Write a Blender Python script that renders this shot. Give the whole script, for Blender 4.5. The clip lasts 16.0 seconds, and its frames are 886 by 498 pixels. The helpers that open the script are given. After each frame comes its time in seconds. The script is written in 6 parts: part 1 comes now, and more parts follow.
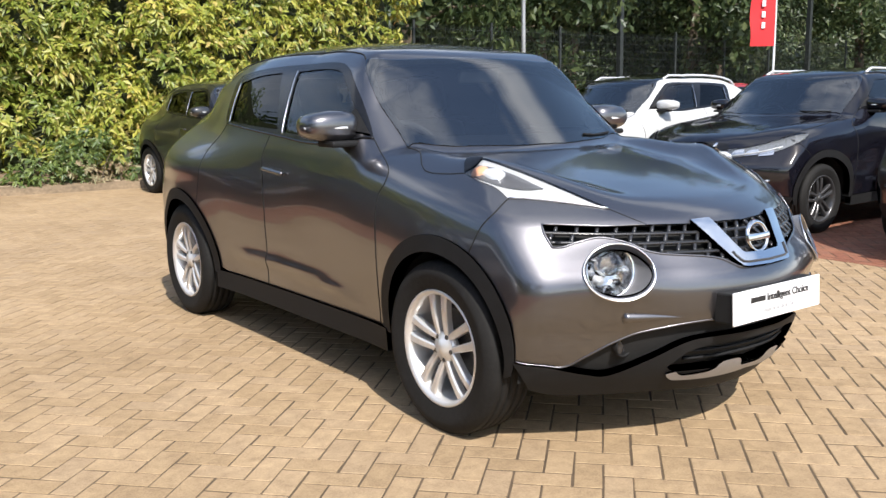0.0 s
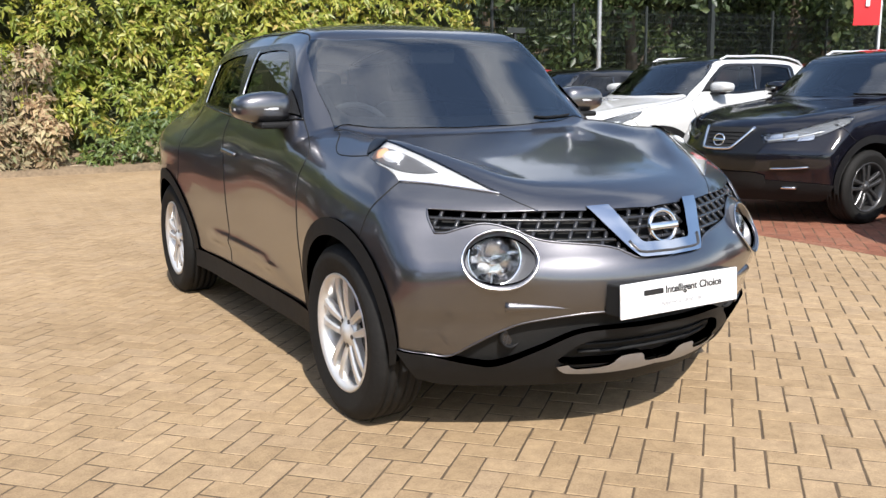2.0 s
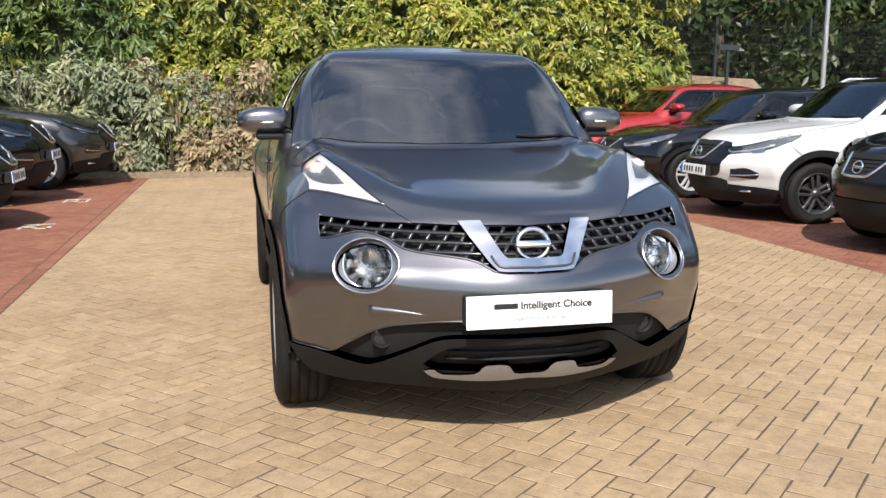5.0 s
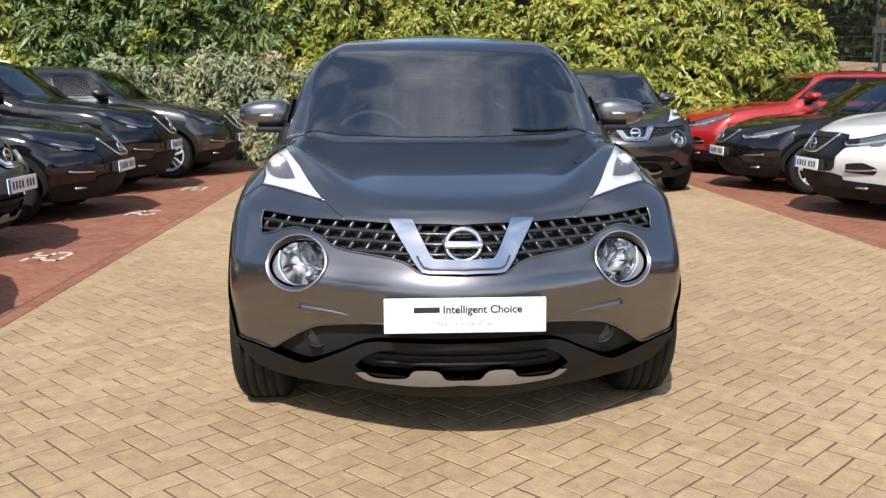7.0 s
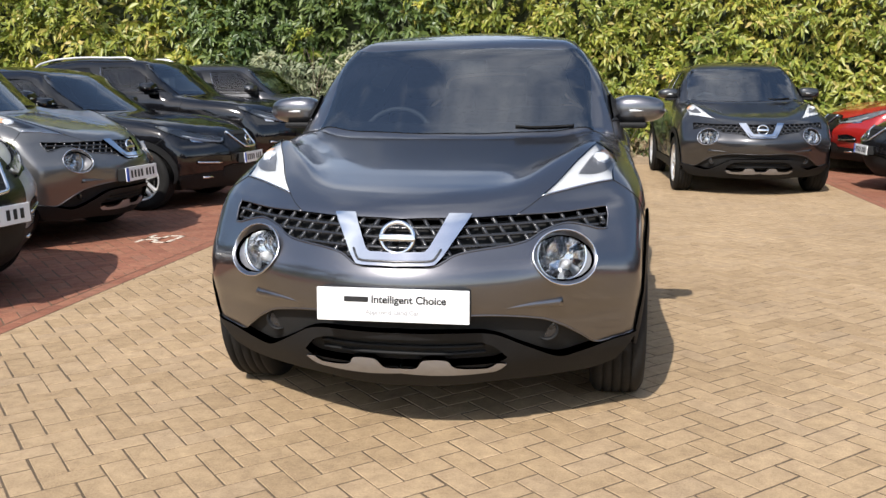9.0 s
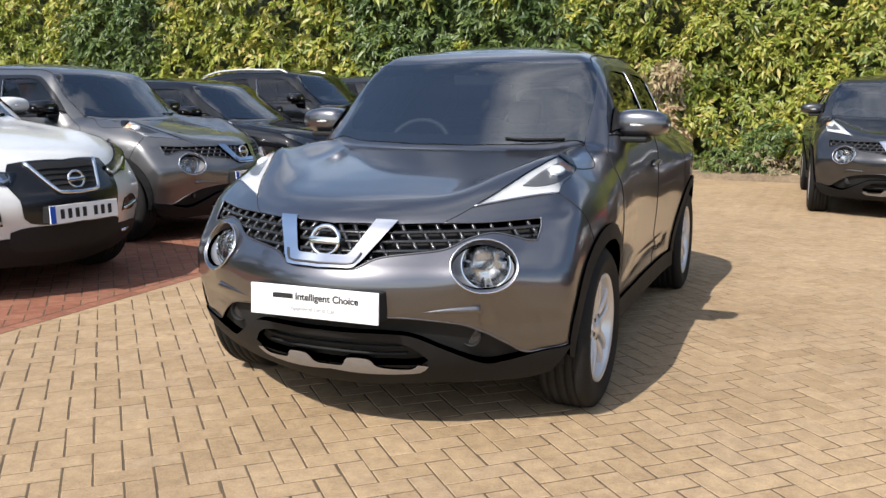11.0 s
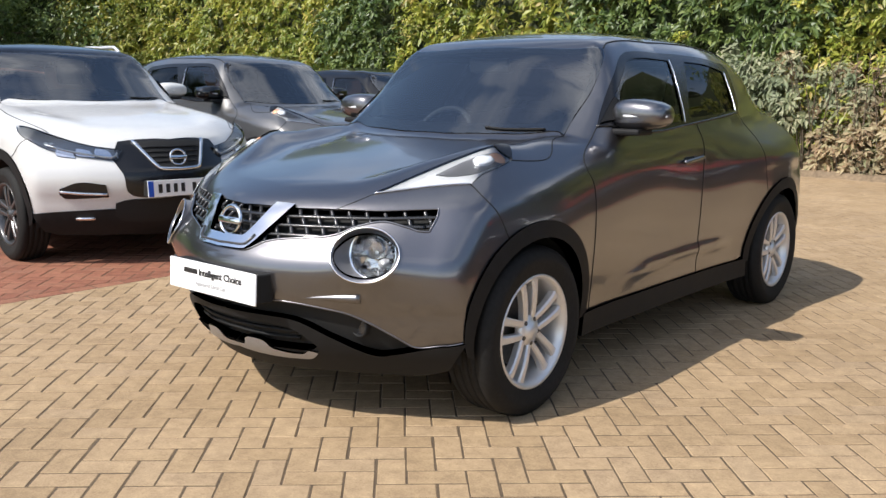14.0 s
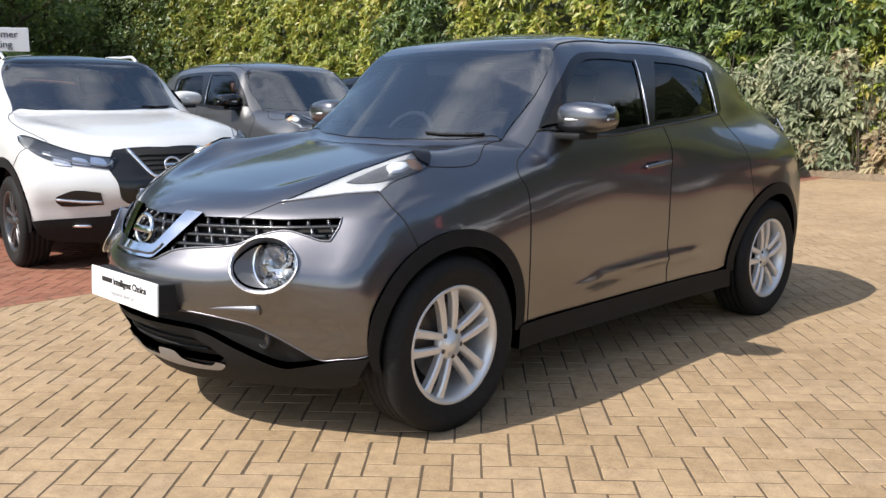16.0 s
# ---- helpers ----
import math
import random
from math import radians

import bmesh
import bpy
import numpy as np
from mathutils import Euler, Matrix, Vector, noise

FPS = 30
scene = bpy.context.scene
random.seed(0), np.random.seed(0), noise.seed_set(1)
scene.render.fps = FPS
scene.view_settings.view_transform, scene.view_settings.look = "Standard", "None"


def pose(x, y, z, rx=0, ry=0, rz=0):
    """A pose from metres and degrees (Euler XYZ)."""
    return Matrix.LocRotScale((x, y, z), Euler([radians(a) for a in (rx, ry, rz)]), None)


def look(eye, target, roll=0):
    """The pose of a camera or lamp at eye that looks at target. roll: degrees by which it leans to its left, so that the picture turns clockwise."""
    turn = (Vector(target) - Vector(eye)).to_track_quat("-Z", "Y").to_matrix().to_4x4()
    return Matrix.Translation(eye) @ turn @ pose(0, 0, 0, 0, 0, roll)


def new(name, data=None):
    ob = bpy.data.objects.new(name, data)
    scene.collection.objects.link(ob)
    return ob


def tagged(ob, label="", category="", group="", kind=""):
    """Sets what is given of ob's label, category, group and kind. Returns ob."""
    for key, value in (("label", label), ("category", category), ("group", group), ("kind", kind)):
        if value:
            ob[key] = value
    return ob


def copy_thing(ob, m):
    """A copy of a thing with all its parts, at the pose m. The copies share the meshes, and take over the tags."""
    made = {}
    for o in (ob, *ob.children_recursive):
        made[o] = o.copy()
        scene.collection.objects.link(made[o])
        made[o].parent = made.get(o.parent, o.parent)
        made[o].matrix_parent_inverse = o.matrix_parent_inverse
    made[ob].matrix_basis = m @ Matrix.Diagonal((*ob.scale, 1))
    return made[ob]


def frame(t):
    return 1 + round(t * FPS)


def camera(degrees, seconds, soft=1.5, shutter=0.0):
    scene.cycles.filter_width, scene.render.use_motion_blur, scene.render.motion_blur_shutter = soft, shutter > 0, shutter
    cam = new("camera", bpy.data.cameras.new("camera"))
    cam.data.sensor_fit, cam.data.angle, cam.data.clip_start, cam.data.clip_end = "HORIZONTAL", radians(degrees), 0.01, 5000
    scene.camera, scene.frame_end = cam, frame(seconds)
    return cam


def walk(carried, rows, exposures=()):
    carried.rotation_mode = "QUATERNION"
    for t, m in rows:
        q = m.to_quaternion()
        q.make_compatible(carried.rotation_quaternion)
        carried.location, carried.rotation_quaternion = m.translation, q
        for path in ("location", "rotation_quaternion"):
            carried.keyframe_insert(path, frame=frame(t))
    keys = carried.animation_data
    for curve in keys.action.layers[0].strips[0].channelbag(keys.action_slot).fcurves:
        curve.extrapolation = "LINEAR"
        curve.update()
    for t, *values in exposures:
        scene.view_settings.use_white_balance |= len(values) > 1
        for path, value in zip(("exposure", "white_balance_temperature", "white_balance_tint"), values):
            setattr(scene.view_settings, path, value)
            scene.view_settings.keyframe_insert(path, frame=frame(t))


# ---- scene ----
from mathutils.geometry import delaunay_2d_cdt

cam = camera(52.8, 16.0)
METRES, EYE, TURN = 6.895, 1.253, -36.83
START_X, START_Y = -2.790, -2.619
ROWS = [
    (0.0, 0.0, 0.0, 0.0, -0.14, -9.52, 0.86),
    (0.5, 0.0207, -0.0065, -0.0009, 2.06, -9.51, 0.97),
    (1.0, 0.0621, -0.0067, 0.004, 3.89, -10.08, 1.67),
    (1.5, 0.0859, 0.002, 0.0008, 5.09, -11.27, 1.92),
    (2.0, 0.1081, 0.0158, -0.0027, 6.76, -10.49, 0.87),
    (2.5, 0.1501, 0.019, -0.0012, 10.06, -9.81, -0.11),
    (3.0, 0.1837, 0.0131, -0.0015, 11.99, -9.76, 0.15),
    (3.5, 0.2114, -0.0022, -0.0004, 13.51, -9.82, 0.18),
    (4.0, 0.2434, 0.0017, -0.0011, 15.37, -9.6, 0.61),
    (4.5, 0.2759, 0.0125, -0.0013, 19.75, -9.35, 0.29),
    (7.0, 0.3925, 0.1063, -0.0, 34.45, -10.08, 0.27),
    (7.5, 0.4157, 0.1213, 0.0001, 37.09, -10.63, 0.6),
    (8.0, 0.4524, 0.1354, 0.0006, 40.46, -10.35, 0.56),
    (8.5, 0.4746, 0.154, -0.0012, 43.25, -9.89, 0.28),
    (9.0, 0.4949, 0.1736, 0.0014, 46.43, -10.36, 0.4),
    (11.5, 0.6156, 0.3005, 0.0014, 62.22, -9.46, -0.05),
    (12.0, 0.6302, 0.3286, -0.0003, 64.94, -9.66, 0.11),
    (12.5, 0.6371, 0.3609, 0.002, 67.56, -10.02, -0.24),
    (13.0, 0.6485, 0.3956, 0.0004, 70.78, -9.87, -0.8),
    (13.5, 0.6605, 0.4301, 0.0013, 74.42, -9.83, -0.72),
    (14.0, 0.6538, 0.4615, -0.0017, 77.09, -10.13, -0.78),
    (14.5, 0.6498, 0.4875, 0.0006, 79.12, -10.19, -0.28),
    (15.0, 0.6541, 0.5201, 0.0001, 81.25, -9.63, -0.14),
    (15.5, 0.6565, 0.5425, 0.0001, 82.24, -9.48, -0.19),
    (16.0, 0.6531, 0.55, -0.0017, 82.02, -9.83, -0.02),
]
walk(cam, [(t, pose(START_X, START_Y, EYE, 0, 0, TURN) @ pose(METRES * x, METRES * y, METRES * z, 90 + pitch, roll, yaw)) for t, x, y, z, yaw, pitch, roll in ROWS],
     [(0.0, 0.41), (3.0, 0.32), (4.5, 0.30), (7.0, 0.24), (11.5, 0.21), (13.0, 0.19), (15.0, 0.20), (16.0, 0.30)])

# ---- world, sun and exposure ----
SUN_TO = Vector((-0.25, -0.93, 1.02)).normalized()
world = bpy.data.worlds.new("sky")
scene.world = world
world.use_nodes = True
wn = world.node_tree
sky = wn.nodes.new("ShaderNodeTexSky")
sky.sky_type = "NISHITA"
sky.sun_disc = False
sky.sun_elevation = math.asin(SUN_TO.z)
sky.sun_rotation = math.atan2(SUN_TO.x, SUN_TO.y)
# broken white clouds over the blue
w_co = wn.nodes.new("ShaderNodeTexCoord")
w_map = wn.nodes.new("ShaderNodeMapping")
w_map.inputs["Scale"].default_value = (1.0, 1.0, 2.4)
w_noise = wn.nodes.new("ShaderNodeTexNoise")
w_noise.inputs["Scale"].default_value, w_noise.inputs["Detail"].default_value = 1.5, 6.0
w_ramp = wn.nodes.new("ShaderNodeMapRange")
w_ramp.inputs["From Min"].default_value, w_ramp.inputs["From Max"].default_value = 0.50, 0.80
w_mix = wn.nodes.new("ShaderNodeMix")
w_mix.data_type = "RGBA"
w_mix.inputs["B"].default_value = (9.5, 9.6, 9.8, 1)
wn.links.new(w_co.outputs["Generated"], w_map.inputs[0])
wn.links.new(w_map.outputs[0], w_noise.inputs["Vector"])
wn.links.new(w_noise.outputs["Fac"], w_ramp.inputs["Value"])
wn.links.new(w_ramp.outputs[0], w_mix.inputs["Factor"])
wn.links.new(sky.outputs[0], w_mix.inputs["A"])
wn.links.new(w_mix.outputs["Result"], wn.nodes["Background"].inputs[0])
wn.nodes["Background"].inputs[1].default_value = 0.16
sun = new("sun", bpy.data.lights.new("sun", "SUN"))
sun.data.energy, sun.data.angle, sun.data.color = 5.0, radians(0.53), (1.0, 0.955, 0.90)
sun.matrix_world = look(SUN_TO * 30, (0, 0, 0))

# ---- materials ----
def nodes_of(name):
    m = bpy.data.materials.new(name)
    m.use_nodes = True
    return m, m.node_tree.nodes, m.node_tree.links, m.node_tree.nodes["Principled BSDF"]


def coords(nd, kind="Object"):
    return nd.new("ShaderNodeTexCoord").outputs[kind]


def noise_tex(nd, ln, scale, detail=4.0, rough=0.55, co=None):
    n = nd.new("ShaderNodeTexNoise")
    n.inputs["Scale"].default_value, n.inputs["Detail"].default_value, n.inputs["Roughness"].default_value = scale, detail, rough
    ln.new(co if co is not None else coords(nd), n.inputs["Vector"])
    return n


def ramp(nd, ln, fac, stops):
    r = nd.new("ShaderNodeValToRGB")
    e = r.color_ramp.elements
    while len(e) < len(stops):
        e.new(0.5)
    for k, (p, c) in zip(e, stops):
        k.position, k.color = p, (*c, 1)
    ln.new(fac, r.inputs[0])
    return r.outputs[0]


def blend(nd, ln, fac, a, b, how="MIX"):
    m = nd.new("ShaderNodeMix")
    m.data_type, m.blend_type = "RGBA", how
    for sock, val in (("Factor", fac), ("A", a), ("B", b)):
        if isinstance(val, (int, float)):
            m.inputs[sock].default_value = val
        elif isinstance(val, tuple):
            m.inputs[sock].default_value = (*val, 1)
        else:
            ln.new(val, m.inputs[sock])
    return m.outputs["Result"]


def bump(nd, ln, height, strength, dist, into):
    b = nd.new("ShaderNodeBump")
    b.inputs["Strength"].default_value, b.inputs["Distance"].default_value = strength, dist
    ln.new(height, b.inputs["Height"])
    ln.new(b.outputs[0], into.inputs["Normal"])


def simple(name, col, rough=0.5, metal=0.0, vary=0.25, scale=30.0, relief=0.0, coat=0.0):
    """A plain surface with fine and broad variation of tone and gloss."""
    m, nd, ln, b = nodes_of(name)
    fine, broad = noise_tex(nd, ln, scale), noise_tex(nd, ln, scale * 0.09, 3)
    dark, light = tuple(c * (1 - vary) for c in col), tuple(min(1, c * (1 + vary)) for c in col)
    one = ramp(nd, ln, fine.outputs["Fac"], [(0.3, dark), (0.7, light)])
    two = ramp(nd, ln, broad.outputs["Fac"], [(0.3, dark), (0.7, light)])
    ln.new(blend(nd, ln, 0.5, one, two), b.inputs["Base Color"])
    b.inputs["Metallic"].default_value = metal
    r = nd.new("ShaderNodeMapRange")
    r.inputs["To Min"].default_value, r.inputs["To Max"].default_value = max(0.02, rough - 0.08), min(1, rough + 0.08)
    ln.new(broad.outputs["Fac"], r.inputs["Value"])
    ln.new(r.outputs[0], b.inputs["Roughness"])
    b.inputs["Coat Weight"].default_value = coat
    if relief:
        bump(nd, ln, fine.outputs["Fac"], 0.5, relief, b)
    return m


def paint(name, col, metal=0.75, rough=0.34, coat=1.66):
    """Clear-coated car paint with metal flakes and a film of dust."""
    m, nd, ln, b = nodes_of(name)
    flake = nd.new("ShaderNodeTexVoronoi")
    flake.inputs["Scale"].default_value = 900
    ln.new(coords(nd), flake.inputs["Vector"])
    speck = ramp(nd, ln, flake.outputs["Distance"], [(0.0, tuple(min(1, c * 1.35) for c in col)), (0.6, tuple(c * 0.85 for c in col))])
    dust = noise_tex(nd, ln, 3.0, 6)
    film = nd.new("ShaderNodeMapRange")
    film.inputs["From Min"].default_value, film.inputs["From Max"].default_value, film.inputs["To Max"].default_value = 0.45, 0.8, (0.04 if metal > 0.5 else 0.012)
    ln.new(dust.outputs["Fac"], film.inputs["Value"])
    ln.new(blend(nd, ln, film.outputs[0], speck, (0.3, 0.27, 0.23)), b.inputs["Base Color"])
    b.inputs["Metallic"].default_value, b.inputs["Roughness"].default_value = metal, rough
    b.inputs["Coat Weight"].default_value, b.inputs["Coat IOR"].default_value = 1.0, coat
    if metal < 0.2:
        b.inputs["Specular IOR Level"].default_value = 0.0
    cr = nd.new("ShaderNodeMapRange")
    cr.inputs["To Min"].default_value, cr.inputs["To Max"].default_value = 0.05, 0.085
    ln.new(dust.outputs["Fac"], cr.inputs["Value"])
    ln.new(cr.outputs[0], b.inputs["Coat Roughness"])
    return m


def glazing(name, tint, gloss=1.0, ior=1.62):
    """A thin pane: it lets light through, tinted, and mirrors by its angle."""
    m, nd, ln, b = nodes_of(name)
    nd.remove(b)
    out = nd["Material Output"]
    clear, shine, mix, fres = (nd.new("ShaderNode" + k) for k in ("BsdfTransparent", "BsdfGlossy", "MixShader", "Fresnel"))
    n = noise_tex(nd, ln, 2.0, 3)
    ln.new(ramp(nd, ln, n.outputs["Fac"], [(0.3, tuple(c * 0.92 for c in tint)), (0.7, tint)]), clear.inputs[0])
    shine.inputs["Roughness"].default_value = 0.015
    shine.inputs[0].default_value = (gloss, gloss, gloss, 1)
    fres.inputs["IOR"].default_value = ior
    ln.new(fres.outputs[0], mix.inputs[0])
    ln.new(clear.outputs[0], mix.inputs[1])
    ln.new(shine.outputs[0], mix.inputs[2])
    ln.new(mix.outputs[0], out.inputs[0])
    return m


def brick_mat(name, tones, single):
    """Sand-faced concrete paving blocks; the tone changes from block to block."""
    m, nd, ln, b = nodes_of(name)
    if single:
        rnd = nd.new("ShaderNodeObjectInfo").outputs["Random"]
    else:
        rnd = nd.new("ShaderNodeNewGeometry").outputs["Random Per Island"]
    geo = nd.new("ShaderNodeNewGeometry").outputs["Position"]
    tone = ramp(nd, ln, rnd, [(0.0, tones[0]), (0.45, tones[1]), (0.8, tones[2]), (1.0, tones[3])])
    grain, stain, broad = noise_tex(nd, ln, 190, 5, 0.75, geo), noise_tex(nd, ln, 14, 7, 0.7, geo), noise_tex(nd, ln, 0.8, 4, 0.55, geo)
    g = ramp(nd, ln, grain.outputs["Fac"], [(0.3, (0.70, 0.68, 0.65)), (0.7, (1.20, 1.20, 1.17))])
    s = ramp(nd, ln, stain.outputs["Fac"], [(0.3, (0.76, 0.73, 0.70)), (0.65, (1.12, 1.10, 1.05))])
    w = ramp(nd, ln, broad.outputs["Fac"], [(0.3, (0.88, 0.87, 0.86)), (0.7, (1.08, 1.08, 1.07))])
    col = blend(nd, ln, 1.0, blend(nd, ln, 1.0, blend(nd, ln, 1.0, tone, g, "MULTIPLY"), s, "MULTIPLY"), w, "MULTIPLY")
    ln.new(col, b.inputs["Base Color"])
    b.inputs["Roughness"].default_value = 0.86
    b.inputs["Specular IOR Level"].default_value = 0.3
    bump(nd, ln, grain.outputs["Fac"], 0.6, 0.0016, b)
    return m


def leaf_mat(name, tones, gloss=0.42):
    """Leaves, each of its own tone, with light shining through."""
    m, nd, ln, b = nodes_of(name)
    rnd = nd.new("ShaderNodeNewGeometry").outputs["Random Per Island"]
    geo = nd.new("ShaderNodeNewGeometry").outputs["Position"]
    tone = ramp(nd, ln, rnd, tones)
    broad = noise_tex(nd, ln, 0.9, 4, 0.6, geo)
    w = ramp(nd, ln, broad.outputs["Fac"], [(0.32, (0.6, 0.72, 0.66)), (0.66, (1.25, 1.18, 1.0))])
    col = blend(nd, ln, 1.0, tone, w, "MULTIPLY")
    ln.new(col, b.inputs["Base Color"])
    b.inputs["Roughness"].default_value = gloss
    thin, mix = nd.new("ShaderNodeBsdfTranslucent"), nd.new("ShaderNodeMixShader")
    ln.new(col, thin.inputs[0])
    mix.inputs[0].default_value = 0.28
    ln.new(b.outputs[0], mix.inputs[1])
    ln.new(thin.outputs[0], mix.inputs[2])
    ln.new(mix.outputs[0], nd["Material Output"].inputs[0])
    return m


GUNMETAL = paint("gunmetal_paint", (0.138, 0.136, 0.149), 0.95, 0.34, 1.75)
DARK_GREY_PAINT = paint("dark_grey_paint", (0.035, 0.035, 0.038), 0.6)
SILVER_GREY_PAINT = paint("silver_grey_paint", (0.14, 0.138, 0.138), 0.75, 0.38)
WHITE_PAINT = paint("white_paint", (0.62, 0.62, 0.61), 0.0, 0.3)
BLACK_PAINT = paint("black_paint", (0.005, 0.005, 0.006), 0.0, 0.3)
BLUE_BLACK_PAINT = paint("blue_black_paint", (0.006, 0.006, 0.010), 0.0, 0.3)
RED_PAINT = paint("red_paint", (0.42, 0.018, 0.014), 0.3, 0.3)
PLASTIC = simple("black_textured_plastic", (0.013, 0.013, 0.0135), 0.58, 0, 0.3, 220, 0.0006)
PLASTIC.node_tree.nodes["Principled BSDF"].inputs["Specular IOR Level"].default_value = 0.18
GLOSS_BLACK = simple("gloss_black_plastic", (0.008, 0.008, 0.009), 0.22, 0, 0.2, 40, 0, 0.0)
GRILLE_GREY = simple("grey_black_plastic", (0.02, 0.02, 0.022), 0.25, 0, 0.25, 60, 0, 0.4)
RECESS = simple("black_recess", (0.006, 0.006, 0.006), 0.8, 0, 0.3, 40)
CHROME = simple("chrome", (0.80, 0.81, 0.83), 0.07, 1.0, 0.04, 20)
ALLOY = simple("silver_alloy", (0.70, 0.69, 0.68), 0.32, 0.55, 0.06, 50)
DARK_ALLOY = simple("dark_alloy", (0.09, 0.09, 0.093), 0.3, 0.6, 0.15, 50)
DISC = simple("brake_disc_steel", (0.10, 0.095, 0.09), 0.45, 0.8, 0.3, 60)
RUBBER = simple("tyre_rubber", (0.014, 0.0135, 0.013), 0.72, 0, 0.4, 60, 0.0008)
RUBBER.node_tree.nodes["Principled BSDF"].inputs["Specular IOR Level"].default_value = 0.22
CABIN = simple("dark_cabin_trim", (0.022, 0.022, 0.024), 0.7, 0, 0.3, 90, 0.0005)
SEAT_CLOTH = simple("dark_seat_cloth", (0.03, 0.03, 0.032), 0.9, 0, 0.35, 200, 0.0006)
SATIN = simple("satin_chrome", (0.70, 0.70, 0.72), 0.2, 1.0, 0.06, 30)
SKID_GREY = simple("grey_skid_paint", (0.33, 0.33, 0.345), 0.35, 0.5, 0.1, 40)
SILVER_RING = simple("silver_lamp_ring", (0.72, 0.72, 0.73), 0.3, 0.35, 0.05, 30)
REFLECTOR = simple("lamp_reflector", (0.85, 0.86, 0.88), 0.10, 1.0, 0.06, 60, 0.002)
AMBER = simple("amber_bulb", (0.86, 0.50, 0.30), 0.3, 0.1, 0.15, 50)
LAMP_WHITE = simple("white_lamp_prism", (0.82, 0.83, 0.84), 0.22, 0.35, 0.12, 120, 0.001)
LAMP_SURROUND = simple("grey_lamp_surround", (0.24, 0.24, 0.255), 0.35, 0.4, 0.08, 40)
SMOKED = simple("smoked_lamp_bezel", (0.20, 0.20, 0.21), 0.3, 0.5, 0.2, 40)
LAMP_GREY = simple("grey_lamp_bowl", (0.30, 0.31, 0.32), 0.25, 0.6, 0.2, 40)
PLATE_WHITE = simple("white_plate", (0.86, 0.86, 0.86), 0.35, 0, 0.03, 30)
PLATE_BLUE = simple("blue_plate_band", (0.02, 0.09, 0.5), 0.4, 0, 0.1, 30)
INK = simple("black_ink", (0.015, 0.015, 0.016), 0.5, 0, 0.2, 60)
GREY_INK = simple("grey_ink", (0.42, 0.42, 0.43), 0.5, 0, 0.1, 60)
WINDSCREEN = glazing("windscreen_glass", (0.72, 0.80, 0.85), 1.0, 2.5)
TINTED = glazing("tinted_side_glass", (0.60, 0.66, 0.65))
PRIVACY = glazing("privacy_glass", (0.045, 0.05, 0.05), 0.6)
LENS = glazing("lamp_lens", (0.93, 0.94, 0.95))
OCHRE_TONES = [(0.345, 0.25, 0.155), (0.385, 0.282, 0.178), (0.41, 0.303, 0.196), (0.37, 0.275, 0.182)]
RED_TONES = [(0.235, 0.098, 0.066), (0.28, 0.12, 0.08), (0.30, 0.138, 0.092), (0.25, 0.12, 0.085)]
OCHRE_BLOCK, OCHRE_BLOCKS = brick_mat("ochre_block", OCHRE_TONES, True), brick_mat("ochre_blocks", OCHRE_TONES, False)
RED_BLOCK, RED_BLOCKS = brick_mat("red_block", RED_TONES, True), brick_mat("red_blocks", RED_TONES, False)
JOINT = simple("joint_sand", (0.096, 0.066, 0.039), 0.95, 0, 0.45, 90, 0.002)
CONCRETE = simple("kerb_concrete", (0.44, 0.35, 0.25), 0.9, 0, 0.25, 60, 0.002)
SOIL = simple("dry_soil", (0.20, 0.145, 0.09), 0.98, 0, 0.5, 25, 0.02)
ASPHALT = simple("asphalt", (0.055, 0.053, 0.05), 0.9, 0, 0.4, 120, 0.004)
LINE_PAINT = simple("worn_line_paint", (0.62, 0.55, 0.45), 0.8, 0, 0.3, 70)
GALV = simple("galvanised_steel", (0.42, 0.43, 0.43), 0.45, 0.7, 0.15, 40)
DARK_STEEL = simple("dark_painted_steel", (0.03, 0.035, 0.033), 0.5, 0.2, 0.25, 40)
BARK = simple("bark", (0.10, 0.075, 0.05), 0.95, 0, 0.5, 25, 0.02)
FLAG_RED = simple("red_flag_cloth", (0.62, 0.025, 0.03), 0.75, 0, 0.1, 40)
SIGN_WHITE = simple("white_sign", (0.72, 0.73, 0.73), 0.45, 0, 0.06, 20)
LEAF_YELLOW = leaf_mat("yellow_green_leaf", [(0.0, (0.14, 0.19, 0.03)), (0.4, (0.27, 0.30, 0.05)), (0.8, (0.42, 0.41, 0.09)), (1.0, (0.46, 0.35, 0.13))])
LEAF_GREEN = leaf_mat("green_leaf", [(0.0, (0.06, 0.10, 0.03)), (0.5, (0.12, 0.175, 0.05)), (1.0, (0.21, 0.26, 0.085))])
LEAF_GREY = leaf_mat("grey_green_leaf", [(0.0, (0.15, 0.18, 0.10)), (0.5, (0.28, 0.30, 0.19)), (1.0, (0.42, 0.41, 0.30))], 0.6)
LEAF_DRY = leaf_mat("dry_leaf", [(0.0, (0.22, 0.145, 0.095)), (0.4, (0.37, 0.275, 0.185)), (0.75, (0.50, 0.42, 0.29)), (1.0, (0.27, 0.28, 0.16))], 0.75)
LEAF_DARK = leaf_mat("dark_leaf", [(0.0, (0.032, 0.052, 0.022)), (0.6, (0.062, 0.092, 0.035)), (1.0, (0.12, 0.145, 0.06))])
GRASS = leaf_mat("grass_blades", [(0.0, (0.06, 0.10, 0.02)), (0.6, (0.11, 0.17, 0.03)), (1.0, (0.18, 0.22, 0.06))])

